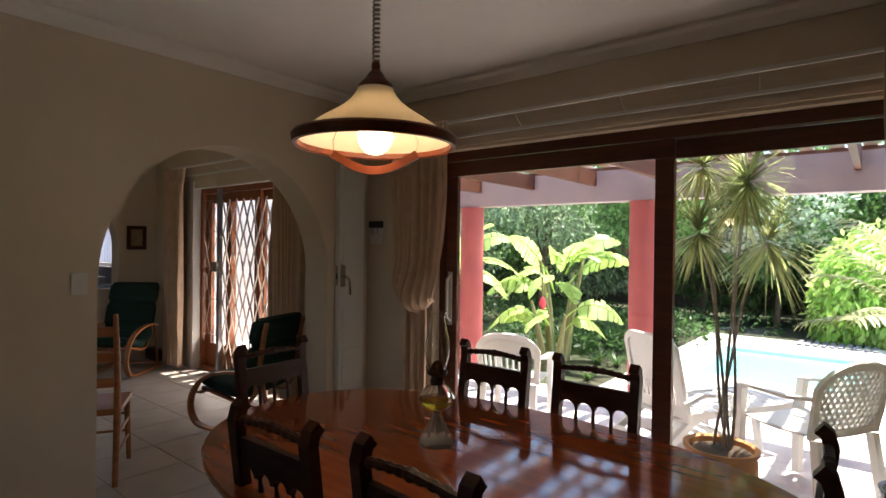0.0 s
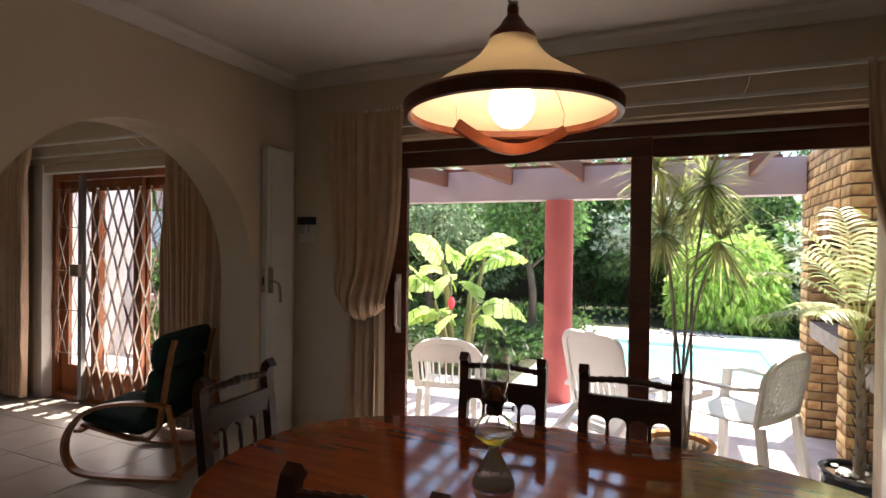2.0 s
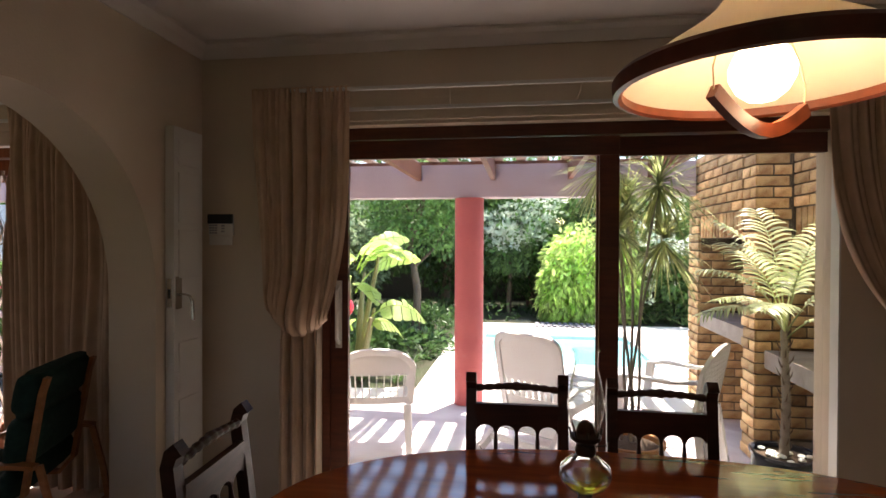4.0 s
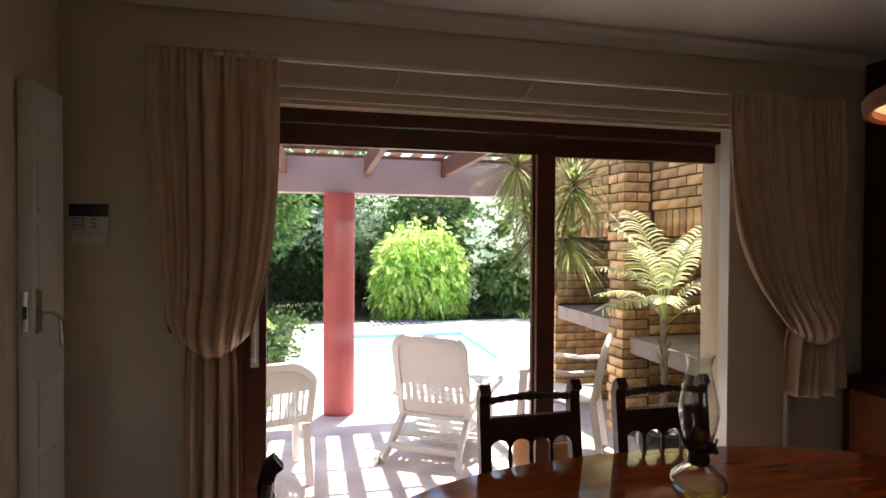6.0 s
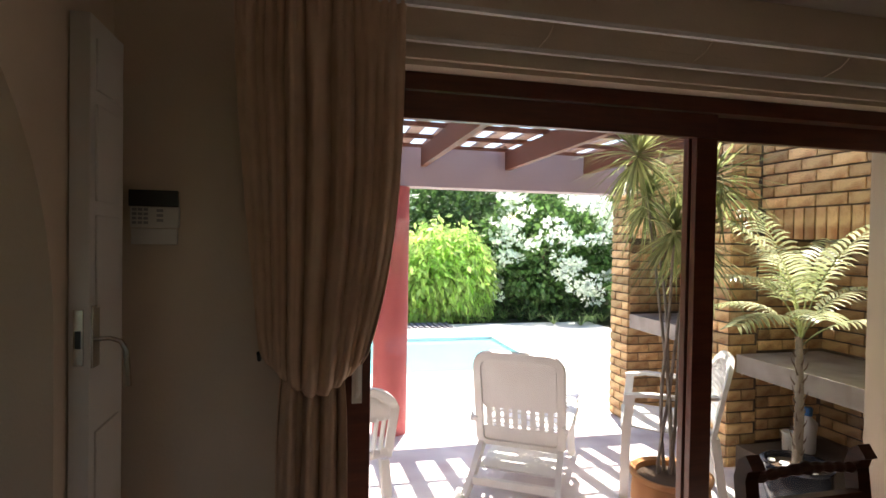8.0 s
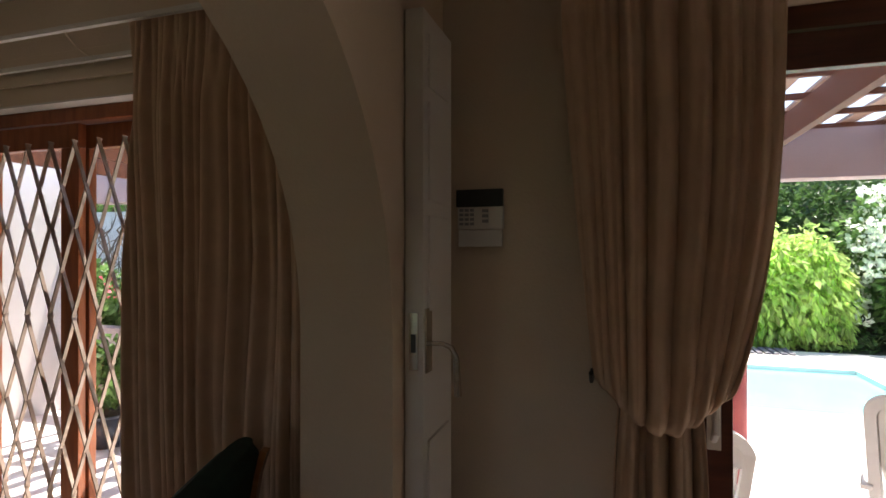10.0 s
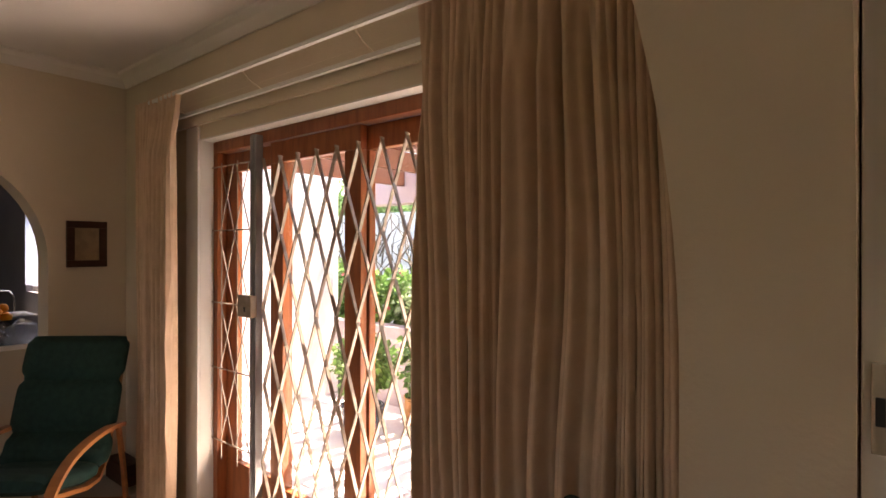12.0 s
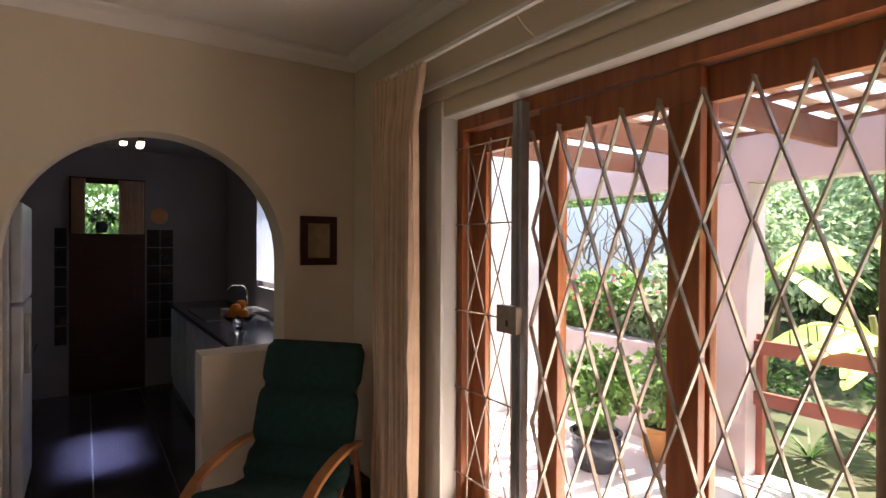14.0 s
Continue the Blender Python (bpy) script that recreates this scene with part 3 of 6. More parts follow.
part("lock_box", bx(-6.01, -5.885, yg - 0.06, yg - 0.022, 1.195, 1.31, None, 0.004), "steel", sg, "cream steel lock box")
part("keyhole", bx(-5.945, -5.935, yg - 0.0635, yg - 0.06, 1.225, 1.25), "black", sg)

# the fixed bars in the narrow left pane
fb = thing("window_bars", "thin steel burglar bars in the narrow pane", "window bars")
yb = 3.19
for z in (2.03, 1.66, 1.24, 0.86, 0.44):
    part("bar", tube([(-6.44, yb, z), (-5.96, yb, z)], 0.004, 6), "steel", fb)
for x in (-6.34, -6.17, -6.02):
    part("bar", tube([(x, yb + 0.008, 0.33), (x, yb + 0.008, 2.05)], 0.004, 6), "steel", fb)
for i in range(2):
    for s in (1, -1):
        x0 = -6.34 + i * 0.16
        for k in range(4):
            a, b = (0, 0.15) if (k + (s < 0)) % 2 == 0 else (0.15, 0)
            part("bar", tube([(x0 + a, yb + 0.004 * s, 0.44 + k * 0.3975), (x0 + b, yb + 0.004 * s, 0.44 + (k + 1) * 0.3975)], 0.004, 6), "steel", fb)


# ---- dining table ----
TX, TY, TA, TB, TZ = -1.09, 1.45, 1.14, 0.70, 0.775
dt = thing("dining_table", "oval dining table of glossy red-brown varnished wood", "dining table")
prof = [(0.985, -0.032), (1.0, -0.02), (1.0, -0.008), (0.992, 0.0)]
bm = bmesh.new()
rings = []
for k, z in prof:
    ring = []
    for i in range(72):
        a = 2 * math.pi * i / 72
        c, s = math.cos(a), math.sin(a)
        e = 2 / 2.35
        ring.append(bm.verts.new((TX + k * TA * math.copysign(abs(c) ** e, c), TY + k * TB * math.copysign(abs(s) ** e, s), TZ + z)))
    rings.append(ring)
for A, B in zip(rings, rings[1:]):
    for i in range(72):
        bm.faces.new((A[i], A[(i + 1) % 72], B[(i + 1) % 72], B[i]))
bm.faces.new(rings[0][::-1])
bm.faces.new(rings[-1])
part("tabletop", bm, "tablewood", dt)
part("apron", bx(TX - 0.85, TX + 0.85, TY - 0.4, TY + 0.4, 0.62, 0.742, None, 0.003), "darkwood", dt)
for sx in (-0.78, 0.78):
    for sy in (-0.34, 0.34):
        lg = lathe([(0.02, 0), (0.03, 0.02), (0.022, 0.08), (0.034, 0.2), (0.026, 0.3), (0.04, 0.45), (0.035, 0.6), (0.045, 0.73)], 16, m=pose(TX + sx, TY + sy, 0.005))
        part("leg", lg, "darkwood", dt, smooth=True)


# ---- dining chairs ----
def dining_chair():
    c = thing("dining_chair", "dark-stained dining chair with turned spindles under a carved top rail", "chair", group="chairs round the dining table")
    for sx in (-0.178, 0.178):
        bm = bmesh.new()
        pts = [(sx, -0.235, 0.0), (sx, -0.205, 0.25), (sx, -0.2, 0.45), (sx, -0.225, 0.75), (sx, -0.255, 0.985), (sx, -0.245, 1.02), (sx, -0.225, 1.035)]
        tube(pts, 1.0, flat=(0.038, 0.04), bm=bm)
        part("back_post", bm, "darkwood", c)
        lg = lathe([(0.014, 0), (0.02, 0.03), (0.014, 0.08), (0.022, 0.16), (0.018, 0.28), (0.024, 0.34), (0.024, 0.43)], 12, m=pose(sx, 0.2, 0))
        part("leg", lg, "darkwood", c, smooth=True)
    # twisted top rail
    pts, rr = [], []
    for i in range(45):
        u = i / 44
        pts.append((-0.162 + 0.324 * u, -0.247, 0.985 + 0.012 * math.sin(math.pi * u)))
        rr.append(0.0105 + 0.0045 * abs(math.sin(u * math.pi * 9)) + 0.004 * math.exp(-((u - 0.5) / 0.08) ** 2))
    part("top_rail", tube(pts, rr, 8), "darkwood", c, smooth=True)
    # scalloped cross rail
    out = [(-0.162, 0.93)]
    out.append((-0.162, 0.835))
    n = 4
    wd_ = 0.324 / n
    for k in range(n):
        for j in range(7):
            a = math.pi * j / 6
            out.append((-0.162 + wd_ * (k + 0.5) - (wd_ * 0.42) * math.cos(a), 0.822 + 0.026 * math.sin(a)))
    out += [(0.162, 0.835), (0.162, 0.93)]
    m = Matrix.Translation((0, -0.236, 0)) @ Matrix.Rotation(radians(90), 4, "X")
    part("cross_rail", prism([(x, z) for x, z in out], -0.012, 0.012, m=m), "darkwood", c)
    part("lower_rail", bx(-0.162, 0.162, -0.218, -0.194, 0.55, 0.60, None, 0.004), "darkwood", c)
    for k in range(3):
        x = -0.162 + wd_ * (k + 1)
        pr = [(0.006, 0), (0.011, 0.02), (0.006, 0.04), (0.009, 0.08), (0.013, 0.105), (0.007, 0.125), (0.012, 0.135), (0.007, 0.15), (0.009, 0.19), (0.006, 0.225), (0.010, 0.24)]
        part("spindle", lathe(pr, 10, m=Matrix.Translation((x, -0.207, 0.59)) @ Matrix.Rotation(radians(6), 4, "X")), "darkwood", c, smooth=True)
    part("seat", bx(-0.20, 0.20, -0.215, 0.235, 0.425, 0.47, None, 0.012), "darkwood", c)
    for z, y in ((0.2, 0.2), (0.2, -0.215)):
        part("stretcher", tube([(-0.178, y, z), (0.178, y, z)], 0.011, 8), "darkwood", c)
    for sx in (-0.178, 0.178):
        part("stretcher", tube([(sx, 0.2, 0.14), (sx, -0.22, 0.14)], 0.011, 8), "darkwood", c)
    return c


chair = dining_chair()
chair.matrix_world = pose(-1.457, 1.945, 0, 0, 0, 181)
for x, y, a in ((-0.927, 1.93, 179), (-2.085, 1.50, -88), (-1.345, 1.08, 1), (-0.795, 1.10, -3), (-0.30, 1.58, 94)):
    copy_thing(chair, pose(x, y, 0, 0, 0, a))

# ---- pendant lamp ----
PX, PY, PZ, LS = -1.067, 0.973, 1.826, 1.04
LM = pose(PX, PY, PZ) @ Matrix.Scale(LS, 4)
pl = thing("pendant_lamp", "pull-down pendant lamp with cream bell shade and wooden rim", "pendant lamp")
outer = [(0.213, 0.0), (0.196, 0.014), (0.170, 0.034), (0.142, 0.054), (0.113, 0.072), (0.088, 0.089), (0.068, 0.107), (0.053, 0.127), (0.046, 0.144)]
sh = bmesh.new()
lathe(outer + [(r - 0.004, z - 0.003) for r, z in outer[::-1]], 64, sh, LM, closed=True)
part("shade", sh, "shade", pl, "cream translucent bell shade", smooth=True)
part("rim", lathe([(0.210, -0.018), (0.218, -0.016), (0.220, 0.006), (0.215, 0.013), (0.206, 0.009), (0.204, -0.014)], 64, None, LM, closed=True), "rimwood", pl, "red-brown wooden rim", smooth=True)
part("cap", lathe([(0.048, 0.139), (0.046, 0.150), (0.030, 0.164), (0.020, 0.180), (0.012, 0.190)], 32, None, LM), "rimwood", pl, smooth=True)
part("socket", lathe([(0.02, 0.07), (0.022, 0.12), (0.015, 0.142)], 20, None, LM), "white", pl, smooth=True)
bulb = lathe([(0.001, -0.047), (0.02, -0.043), (0.036, -0.03), (0.046, -0.01), (0.047, 0.006), (0.038, 0.028), (0.024, 0.045), (0.018, 0.07)], 32, None, LM @ pose(0, 0, 0.01))
part("bulb", bulb, "bulb", pl, "glowing frosted bulb", smooth=True)
hm = LM @ pose(0, 0, 0, 0, 0, 36)
arc = [(-0.115 + 0.23 * i / 24, 0.0, -0.035 - 0.045 * math.sin(math.pi * i / 24)) for i in range(25)]
part("handle", tube(arc, 1.0, flat=(0.014, 0.022), m=hm), "rimwood", pl, "curved wooden pull handle")
for sx in (-1, 1):
    part("wire", tube([(sx * 0.112, 0, -0.032), (sx * 0.115, 0, 0.0), (sx * 0.10, 0, 0.04), (sx * 0.04, 0, 0.11)], 0.0015, 6, m=hm), "wirem", pl)
pts = []
for i in range(520):
    a = i * 0.62
    pts.append((PX + 0.009 * math.cos(a), PY + 0.009 * math.sin(a), PZ + 0.21 + (CEIL - 0.06 - PZ - 0.21) * i / 519))
part("cord", tube(pts, 0.0035, 5), "cordm", pl, "coiled cord", smooth=True)
part("sleeve", lathe([(0.011, 0.182), (0.012, 0.205), (0.009, 0.212)], 14, None, LM), "rimwood", pl, smooth=True)
part("ceiling_rose", lathe([(0.02, -0.08), (0.05, -0.05), (0.055, -0.001)], 24, None, pose(PX, PY, CEIL)), "white", pl, smooth=True)
lb = new("pendant_light", bpy.data.lights.new("pendant_light", "POINT"))
lb.data.energy, lb.data.color, lb.data.shadow_soft_size = 0.95, (1.0, 0.70, 0.40), 0.045
lb.location = (PX, PY, PZ - 0.045)

# ---- oil lamp on the table ----
ol = thing("oil_lamp", "clear glass oil lamp with yellow oil on the dining table", "oil lamp")
om = pose(-1.274, 1.512, TZ) @ Matrix.Diagonal((1.04, 1.04, 1.03, 1))
rb = bmesh.new()
seg = 96
rings = []
for r, z in [(0.062, 0.0), (0.064, 0.008), (0.060, 0.02), (0.048, 0.045), (0.032, 0.075), (0.020, 0.10), (0.014, 0.118)]:
    rings.append([rb.verts.new(om @ Vector((r * (1 + 0.035 * math.cos(a * 24)) * math.cos(a), r * (1 + 0.035 * math.cos(a * 24)) * math.sin(a), z))) for a in [2 * math.pi * i / seg for i in range(seg)]])
for A, B in zip(rings, rings[1:]):
    for i in range(seg):
        rb.faces.new((A[i], A[(i + 1) % seg], B[(i + 1) % seg], B[i]))
rb.faces.new(rings[0][::-1])
rb.faces.new(rings[-1])
part("foot", rb, "pressed", ol, "ribbed glass foot", smooth=True)
fo = [(0.013, 0.118), (0.030, 0.125), (0.055, 0.145), (0.066, 0.168), (0.062, 0.19), (0.040, 0.212), (0.022, 0.222)]
part("font", lathe(fo + [(r - 0.003, z + (0.002 if z < 0.17 else -0.002)) for r, z in fo[::-1]], 48, None, om, closed=True), "glass", ol, "round glass fuel bowl", smooth=True)
part("oil", lathe([(0.008, 0.121), (0.028, 0.129), (0.051, 0.147), (0.0605, 0.163), (0.001, 0.1632)], 40, None, om), "oil", ol, "yellow lamp oil", smooth=True)
part("burner", lathe([(0.024, 0.222), (0.027, 0.235), (0.022, 0.25), (0.038, 0.262), (0.040, 0.272), (0.024, 0.28), (0.018, 0.30), (0.006, 0.31)], 28, None, om), "darkmetal", ol, "dark metal burner", smooth=True)
bm = tube([(0.02, 0, 0.243), (0.055, 0.01, 0.243)], 0.002, 6, m=om)
lathe([(0.009, -0.002), (0.009, 0.002)], 12, bm, om @ pose(0.057, 0.01, 0.243, 0, 90))
part("wick_knob", bm, "darkmetal", ol)
for i in range(8):
    a = i * math.pi / 4
    bm = tube([(0.036 * math.cos(a), 0.036 * math.sin(a), 0.270), (0.041 * math.cos(a), 0.041 * math.sin(a), 0.290)], 0.0025, 5, m=om)
    part("prong", bm, "darkmetal", ol)
ch = [(0.032, 0.275), (0.033, 0.285), (0.042, 0.315), (0.047, 0.345), (0.045, 0.375), (0.037, 0.415), (0.030, 0.445), (0.028, 0.465), (0.032, 0.484), (0.036, 0.492)]
part("chimney", lathe(ch + [(r - 0.002, z) for r, z in ch[::-1]], 48, None, om, closed=True), "thinglass", ol, "tall clear glass chimney", smooth=True)

# ---- patio and garden: ground ----
PZ0 = -0.24


def sheet(name, x0, x1, y0, y1, z, material, hole=None):
    bm = bmesh.new()
    if hole:
        a, b, c, d = hole
        for q in ((x0, a, y0, y1), (b, x1, y0, y1), (a, b, y0, c), (a, b, d, y1)):
            bx(q[0], q[1], q[2], q[3], z - 0.3, z, bm)
    else:
        bx(x0, x1, y0, y1, z - 0.3, z, bm)
    return struct(name, bm, material)


POOL = (-2.15, 0.55, 8.3, 10.9)


def pz(y):
    """Height of the patio, which falls away from the house."""
    return -0.04 - 0.075 * (min(y, 6.2) - 3.37)


struct("ground", bx(-400, 400, -400, 800, -1.9, -1.6), "grass")
bm = bmesh.new()
for x0, x1 in ((-8.6, 1.4),):
    v = [bm.verts.new(p) for p in ((x0, 3.37, -0.5), (x1, 3.37, -0.5), (x1, 6.2, -0.5), (x0, 6.2, -0.5), (x0, 3.37, pz(3.37)), (x1, 3.37, pz(3.37)), (x1, 6.2, pz(6.2)), (x0, 6.2, pz(6.2)))]
    for f in ((3, 2, 1, 0), (4, 5, 6, 7), (0, 1, 5, 4), (1, 2, 6, 5), (2, 3, 7, 6), (3, 0, 4, 7)):
        bm.faces.new([v[i] for i in f])
struct("patio_paving", bm, "paving")
sheet("pool_surround", -2.75, 3.4, 6.2, 12.4, PZ0 - 0.014, "deck", hole=POOL)
sheet("lawn", -60, 60, 12.4, 70, PZ0 - 0.05, "soil_bed")
sheet("lawn", -60, -2.75, 6.2, 12.4, PZ0 - 0.05, "soil_bed")
sheet("lawn", 3.4, 60, 3.4, 12.4, PZ0 - 0.05, "soil_bed")
sheet("lawn", -60, -8.6, 3.4, 6.2, PZ0 - 0.05, "soil_bed")
struct("water", bx(POOL[0], POOL[1], POOL[2], POOL[3], PZ0 - 0.29, PZ0 - 0.08), "water")


def pillar(x, y, z0, z1, r=0.16):
    p = lathe([(r * 1.0, z0), (r, z1)], 40, None, pose(x, y, 0))
    o = part("pillar", p, "pink", None, "round pillar in faded pink paint carrying the pergola beam", smooth=True)
    return tagged(o, "", "pillar", "pergola pillars")


pillar(-2.03, 6.08, PZ0 - 0.01, 2.06)
pillar(-4.42, 6.08, PZ0 - 0.01, 2.06)
pg = thing("pergola", "mauve plastered beam with brown rafters and pale slats over the patio", "pergola")
part("beam", bx(-8.5, 0.34, 5.97, 6.19, 2.062, 2.43, None, 0.008), "plaster", pg, "mauve plastered beam")
for k in range(10):
    x = 0.70 - 0.82 * k - 0.82
    out = [(3.40, 2.25), (3.40, 2.42), (5.975, 2.42), (5.975, 2.25)]
    m = Matrix.Translation((x, 0, 0)) @ Matrix(((0, 0, 1, 0), (1, 0, 0, 0), (0, 1, 0, 0), (0, 0, 0, 1)))
    part("rafter", prism(out, -0.025, 0.025, m=m), "rafter", pg, "brown timber rafter")
for j in range(6):
    y = 3.62 + j * 0.47
    part("purlin", bx(-7.3, 0.14, y, y + 0.035, 2.421, 2.457, None, 0.003), "rafter", pg, "thin brown purlin")
rnd = random.Random(17)
for j in range(31):
    x = -7.28 + j * 0.24 + rnd.uniform(-0.012, 0.012)
    part("slat", bx(x, x + 0.105, 3.42, 6.16, 2.459, 2.480), "slat", pg, "pale timber slat")

# ---- brick braai (built-in barbecue) ----
braai = thing("braai", "built-in barbecue of yellow-brown face brick with stone shelves", "barbecue")


def brick_block(name, x0, x1, y0, y1, z0, z1):
    part(name, bx(x0 + 0.014, x1 - 0.014, y0 + 0.014, y1 - 0.014, z0, z1), "mortar", braai)


brick_block("pier", 0.35, 1.3, 4.55, 4.82, PZ0, 2.45)
brick_block("pier", 0.35, 1.3, 5.92, 6.25, PZ0, 2.45)
brick_block("hood", 0.35, 1.3, 4.812, 5.928, 1.62, 2.45)
brick_block("back", 1.12, 1.4, 4.812, 5.928, PZ0, 1.62)
part("fire_shelf", bx(0.37, 1.12, 4.815, 5.925, 0.72, 0.86, None, 0.006), "stone", braai, "soot-stained concrete fire shelf")
brick_block("wall", 0.62, 1.3, 3.38, 4.55, 1.62, 2.6)
brick_block("wall", 1.22, 1.4, 3.38, 4.55, PZ0, 1.62)
part("counter", bx(0.42, 1.22, 3.38, 4.548, 0.60, 0.74, None, 0.006), "stone", braai, "pale stone counter")
part("back", bx(0.44, 1.22, 3.38, 4.548, PZ0, 0.04), "mortar", braai)

# ---- courtyard beyond the living room ----
struct("wall_courtyard", bx(-8.75, -8.60, 3.37, 5.97, -0.5, 2.5), "whitewall")
struct("low_wall", bx(-12.0, -6.78, 6.0, 6.2, -0.5, 0.66, None, 0.01), "plaster")
pier = part("pier", bx(-6.78, -6.42, 5.94, 6.22, -0.5, 2.062, None, 0.01), "plaster", None, "square mauve plastered pier carrying the pergola beam")
tagged(pier, "", "pillar")
struct("neighbour_wall", bx(-17.0, -9.2, 9.6, 9.8, -0.6, 2.3), "whitewall")
rl = thing("railing", "red-brown painted timber rails between pier and pillar", "railing")
for z in (0.77, 0.37):
    part("rail", bx(-6.42, -4.57, 6.05, 6.09, z - 0.055, z + 0.055, None, 0.006), "rail", rl)
for x in (-6.40, -5.5, -4.62):
    part("post", bx(x - 0.03, x + 0.03, 6.092, 6.15, pz(6.1) - 0.1, 0.87, None, 0.005), "rail", rl)


# ---- planting helpers ----
def leaves_mesh(name, centres, dirs, sizes, rng, width=0.5, fold=0.25):
    """Many small pointed leaves as one mesh: each leaf is two triangles folded along its rib, plus a tip pair."""
    n = len(centres)
    d = dirs / np.linalg.norm(dirs, axis=1, keepdims=True)
    r = rng.normal(size=(n, 3))
    s = np.cross(d, r)
    s /= np.linalg.norm(s, axis=1, keepdims=True)
    u = np.cross(s, d)
    L = sizes[:, None]
    W = L * width / 2
    a = centres
    tip = centres + d * L
    mid = centres + d * L * 0.5
    p1 = mid + s * W + u * W * fold
    p2 = mid - s * W + u * W * fold
    v = np.stack([a, p1, tip, p2], axis=1).reshape(-1, 3)
    k = np.arange(n) * 4
    f = np.concatenate([np.stack([k, k + 1, k + 2], 1), np.stack([k, k + 2, k + 3], 1)])
    me = bpy.data.meshes.new(name)
    me.from_pydata(v.tolist(), [], f.tolist())
    return me


def crown(name, blobs, n, size, material, parent, seed, droop=0.3, width=0.5, label=""):
    """Leaves on the skins and inside of overlapping uneven lumps (x, y, z, rx, ry, rz)."""
    rng = np.random.default_rng(seed)
    B = np.array(blobs, float)
    vol = (B[:, 3] * B[:, 4] * B[:, 5]) ** (2 / 3)
    pick = rng.choice(len(B), n, p=vol / vol.sum())
    d = rng.normal(size=(n, 3))
    d /= np.linalg.norm(d, axis=1, keepdims=True)
    lump = 1 + 0.16 * np.sin(d[:, 0] * 7 + pick * 1.7) * np.sin(d[:, 2] * 8 + pick) + 0.10 * np.sin(d[:, 1] * 15 + pick * 3)
    rad = (1 - np.abs(rng.normal(0, 0.16, n))) * lump
    c = B[pick, :3] + d * rad[:, None] * B[pick, 3:]
    out = d + rng.normal(0, 0.55, (n, 3))
    out[:, 2] -= droop
    me = leaves_mesh(name, c, out, size * rng.uniform(0.6, 1.3, n), rng, width)
    setmat(me, material)
    ob = new(name, me)
    ob.parent = parent
    return tagged(ob, label)


def blobs(cx, cy, cz, rx, ry, rz, n, seed, k=0.45):
    rnd = random.Random(seed)
    out = [(cx, cy, cz, rx * 0.7, ry * 0.7, rz * 0.75)]
    for i in range(n):
        a, b = rnd.uniform(0, 6.283), rnd.uniform(-1, 1)
        h = math.sqrt(1 - b * b)
        s = rnd.uniform(0.7, 1.2) * k
        out.append((cx + rx * 0.68 * h * math.cos(a), cy + ry * 0.68 * h * math.sin(a), cz + rz * 0.68 * b, rx * s, ry * s, rz * s))
    return out


def tree(label, x, y, h, r, seed, material, n, size, trunk=0.12, name="tree", low=0.35, rz=None):
    rnd = random.Random(seed)
    t = thing(name, label, "tree")
    z0 = PZ0 - 0.1
    bm = bmesh.new()
    top = h * (0.5 + low * 0.4)
    pts = [(x + 0.10 * math.sin(i * 1.3 + seed) * i / 3, y + 0.07 * math.cos(i * 1.7 + seed), z0 + top * i / 6) for i in range(7)]
    tube(pts, [trunk * (1.25 - 0.11 * i) for i in range(7)], 10, bm)
    for k in range(6):
        s = Vector(pts[3 + k % 4])
        a = k * 2.4 + seed
        e = s + Vector((math.cos(a) * r * 0.6, math.sin(a) * r * 0.6, h * rnd.uniform(0.2, 0.38)))
        m1 = (s + e) / 2 + Vector((0, 0, -0.12))
        tube([s, m1, e], [trunk * 0.5, trunk * 0.35, trunk * 0.12], 7, bm)
    part("trunk", bm, "bark", t, smooth=True)
    rz = rz or h * (1 - low) / 2
    crown("crown", blobs(x, y, z0 + h - rz, r, r, rz, 14, seed), n, size, material, t, seed)
    return t


# the clipped weeping shrub by the pool
sh = thing("weeping_shrub", "rounded bright lime-green weeping shrub beyond the pool", "shrub")
bm = tube([(0.1, 13.25, PZ0 - 0.1), (0.12, 13.25, 0.9)], [0.09, 0.06], 8)
part("trunk", bm, "bark", sh)
lime = []
for k, (dx, top, r) in enumerate(((-0.78, 1.50, 0.34), (-0.55, 1.80, 0.40), (-0.18, 2.08, 0.42), (0.22, 1.86, 0.40), (0.52, 1.96, 0.40), (0.82, 1.60, 0.33))):
    for q in range(3):
        dy = (-0.45, -0.05, 0.35)[q]
        zt = top - (0.10 if q != 1 else 0.0)
        lime.append((0.12 + dx, 13.25 + dy * (1 - 0.4 * abs(dx)), (zt - 0.32) / 2, r, 0.42, (zt + 0.32) / 2))
lime += [(0.12 + dx, 13.25, 0.22, 0.28, 0.42, 0.66) for dx in (-0.90, -0.6, 0.62, 0.92)]
crown("crown", lime, 12000, 0.20, "leaf_lime", sh, 5, droop=1.5, width=0.42)

# the dense planting behind
rnd = random.Random(9)
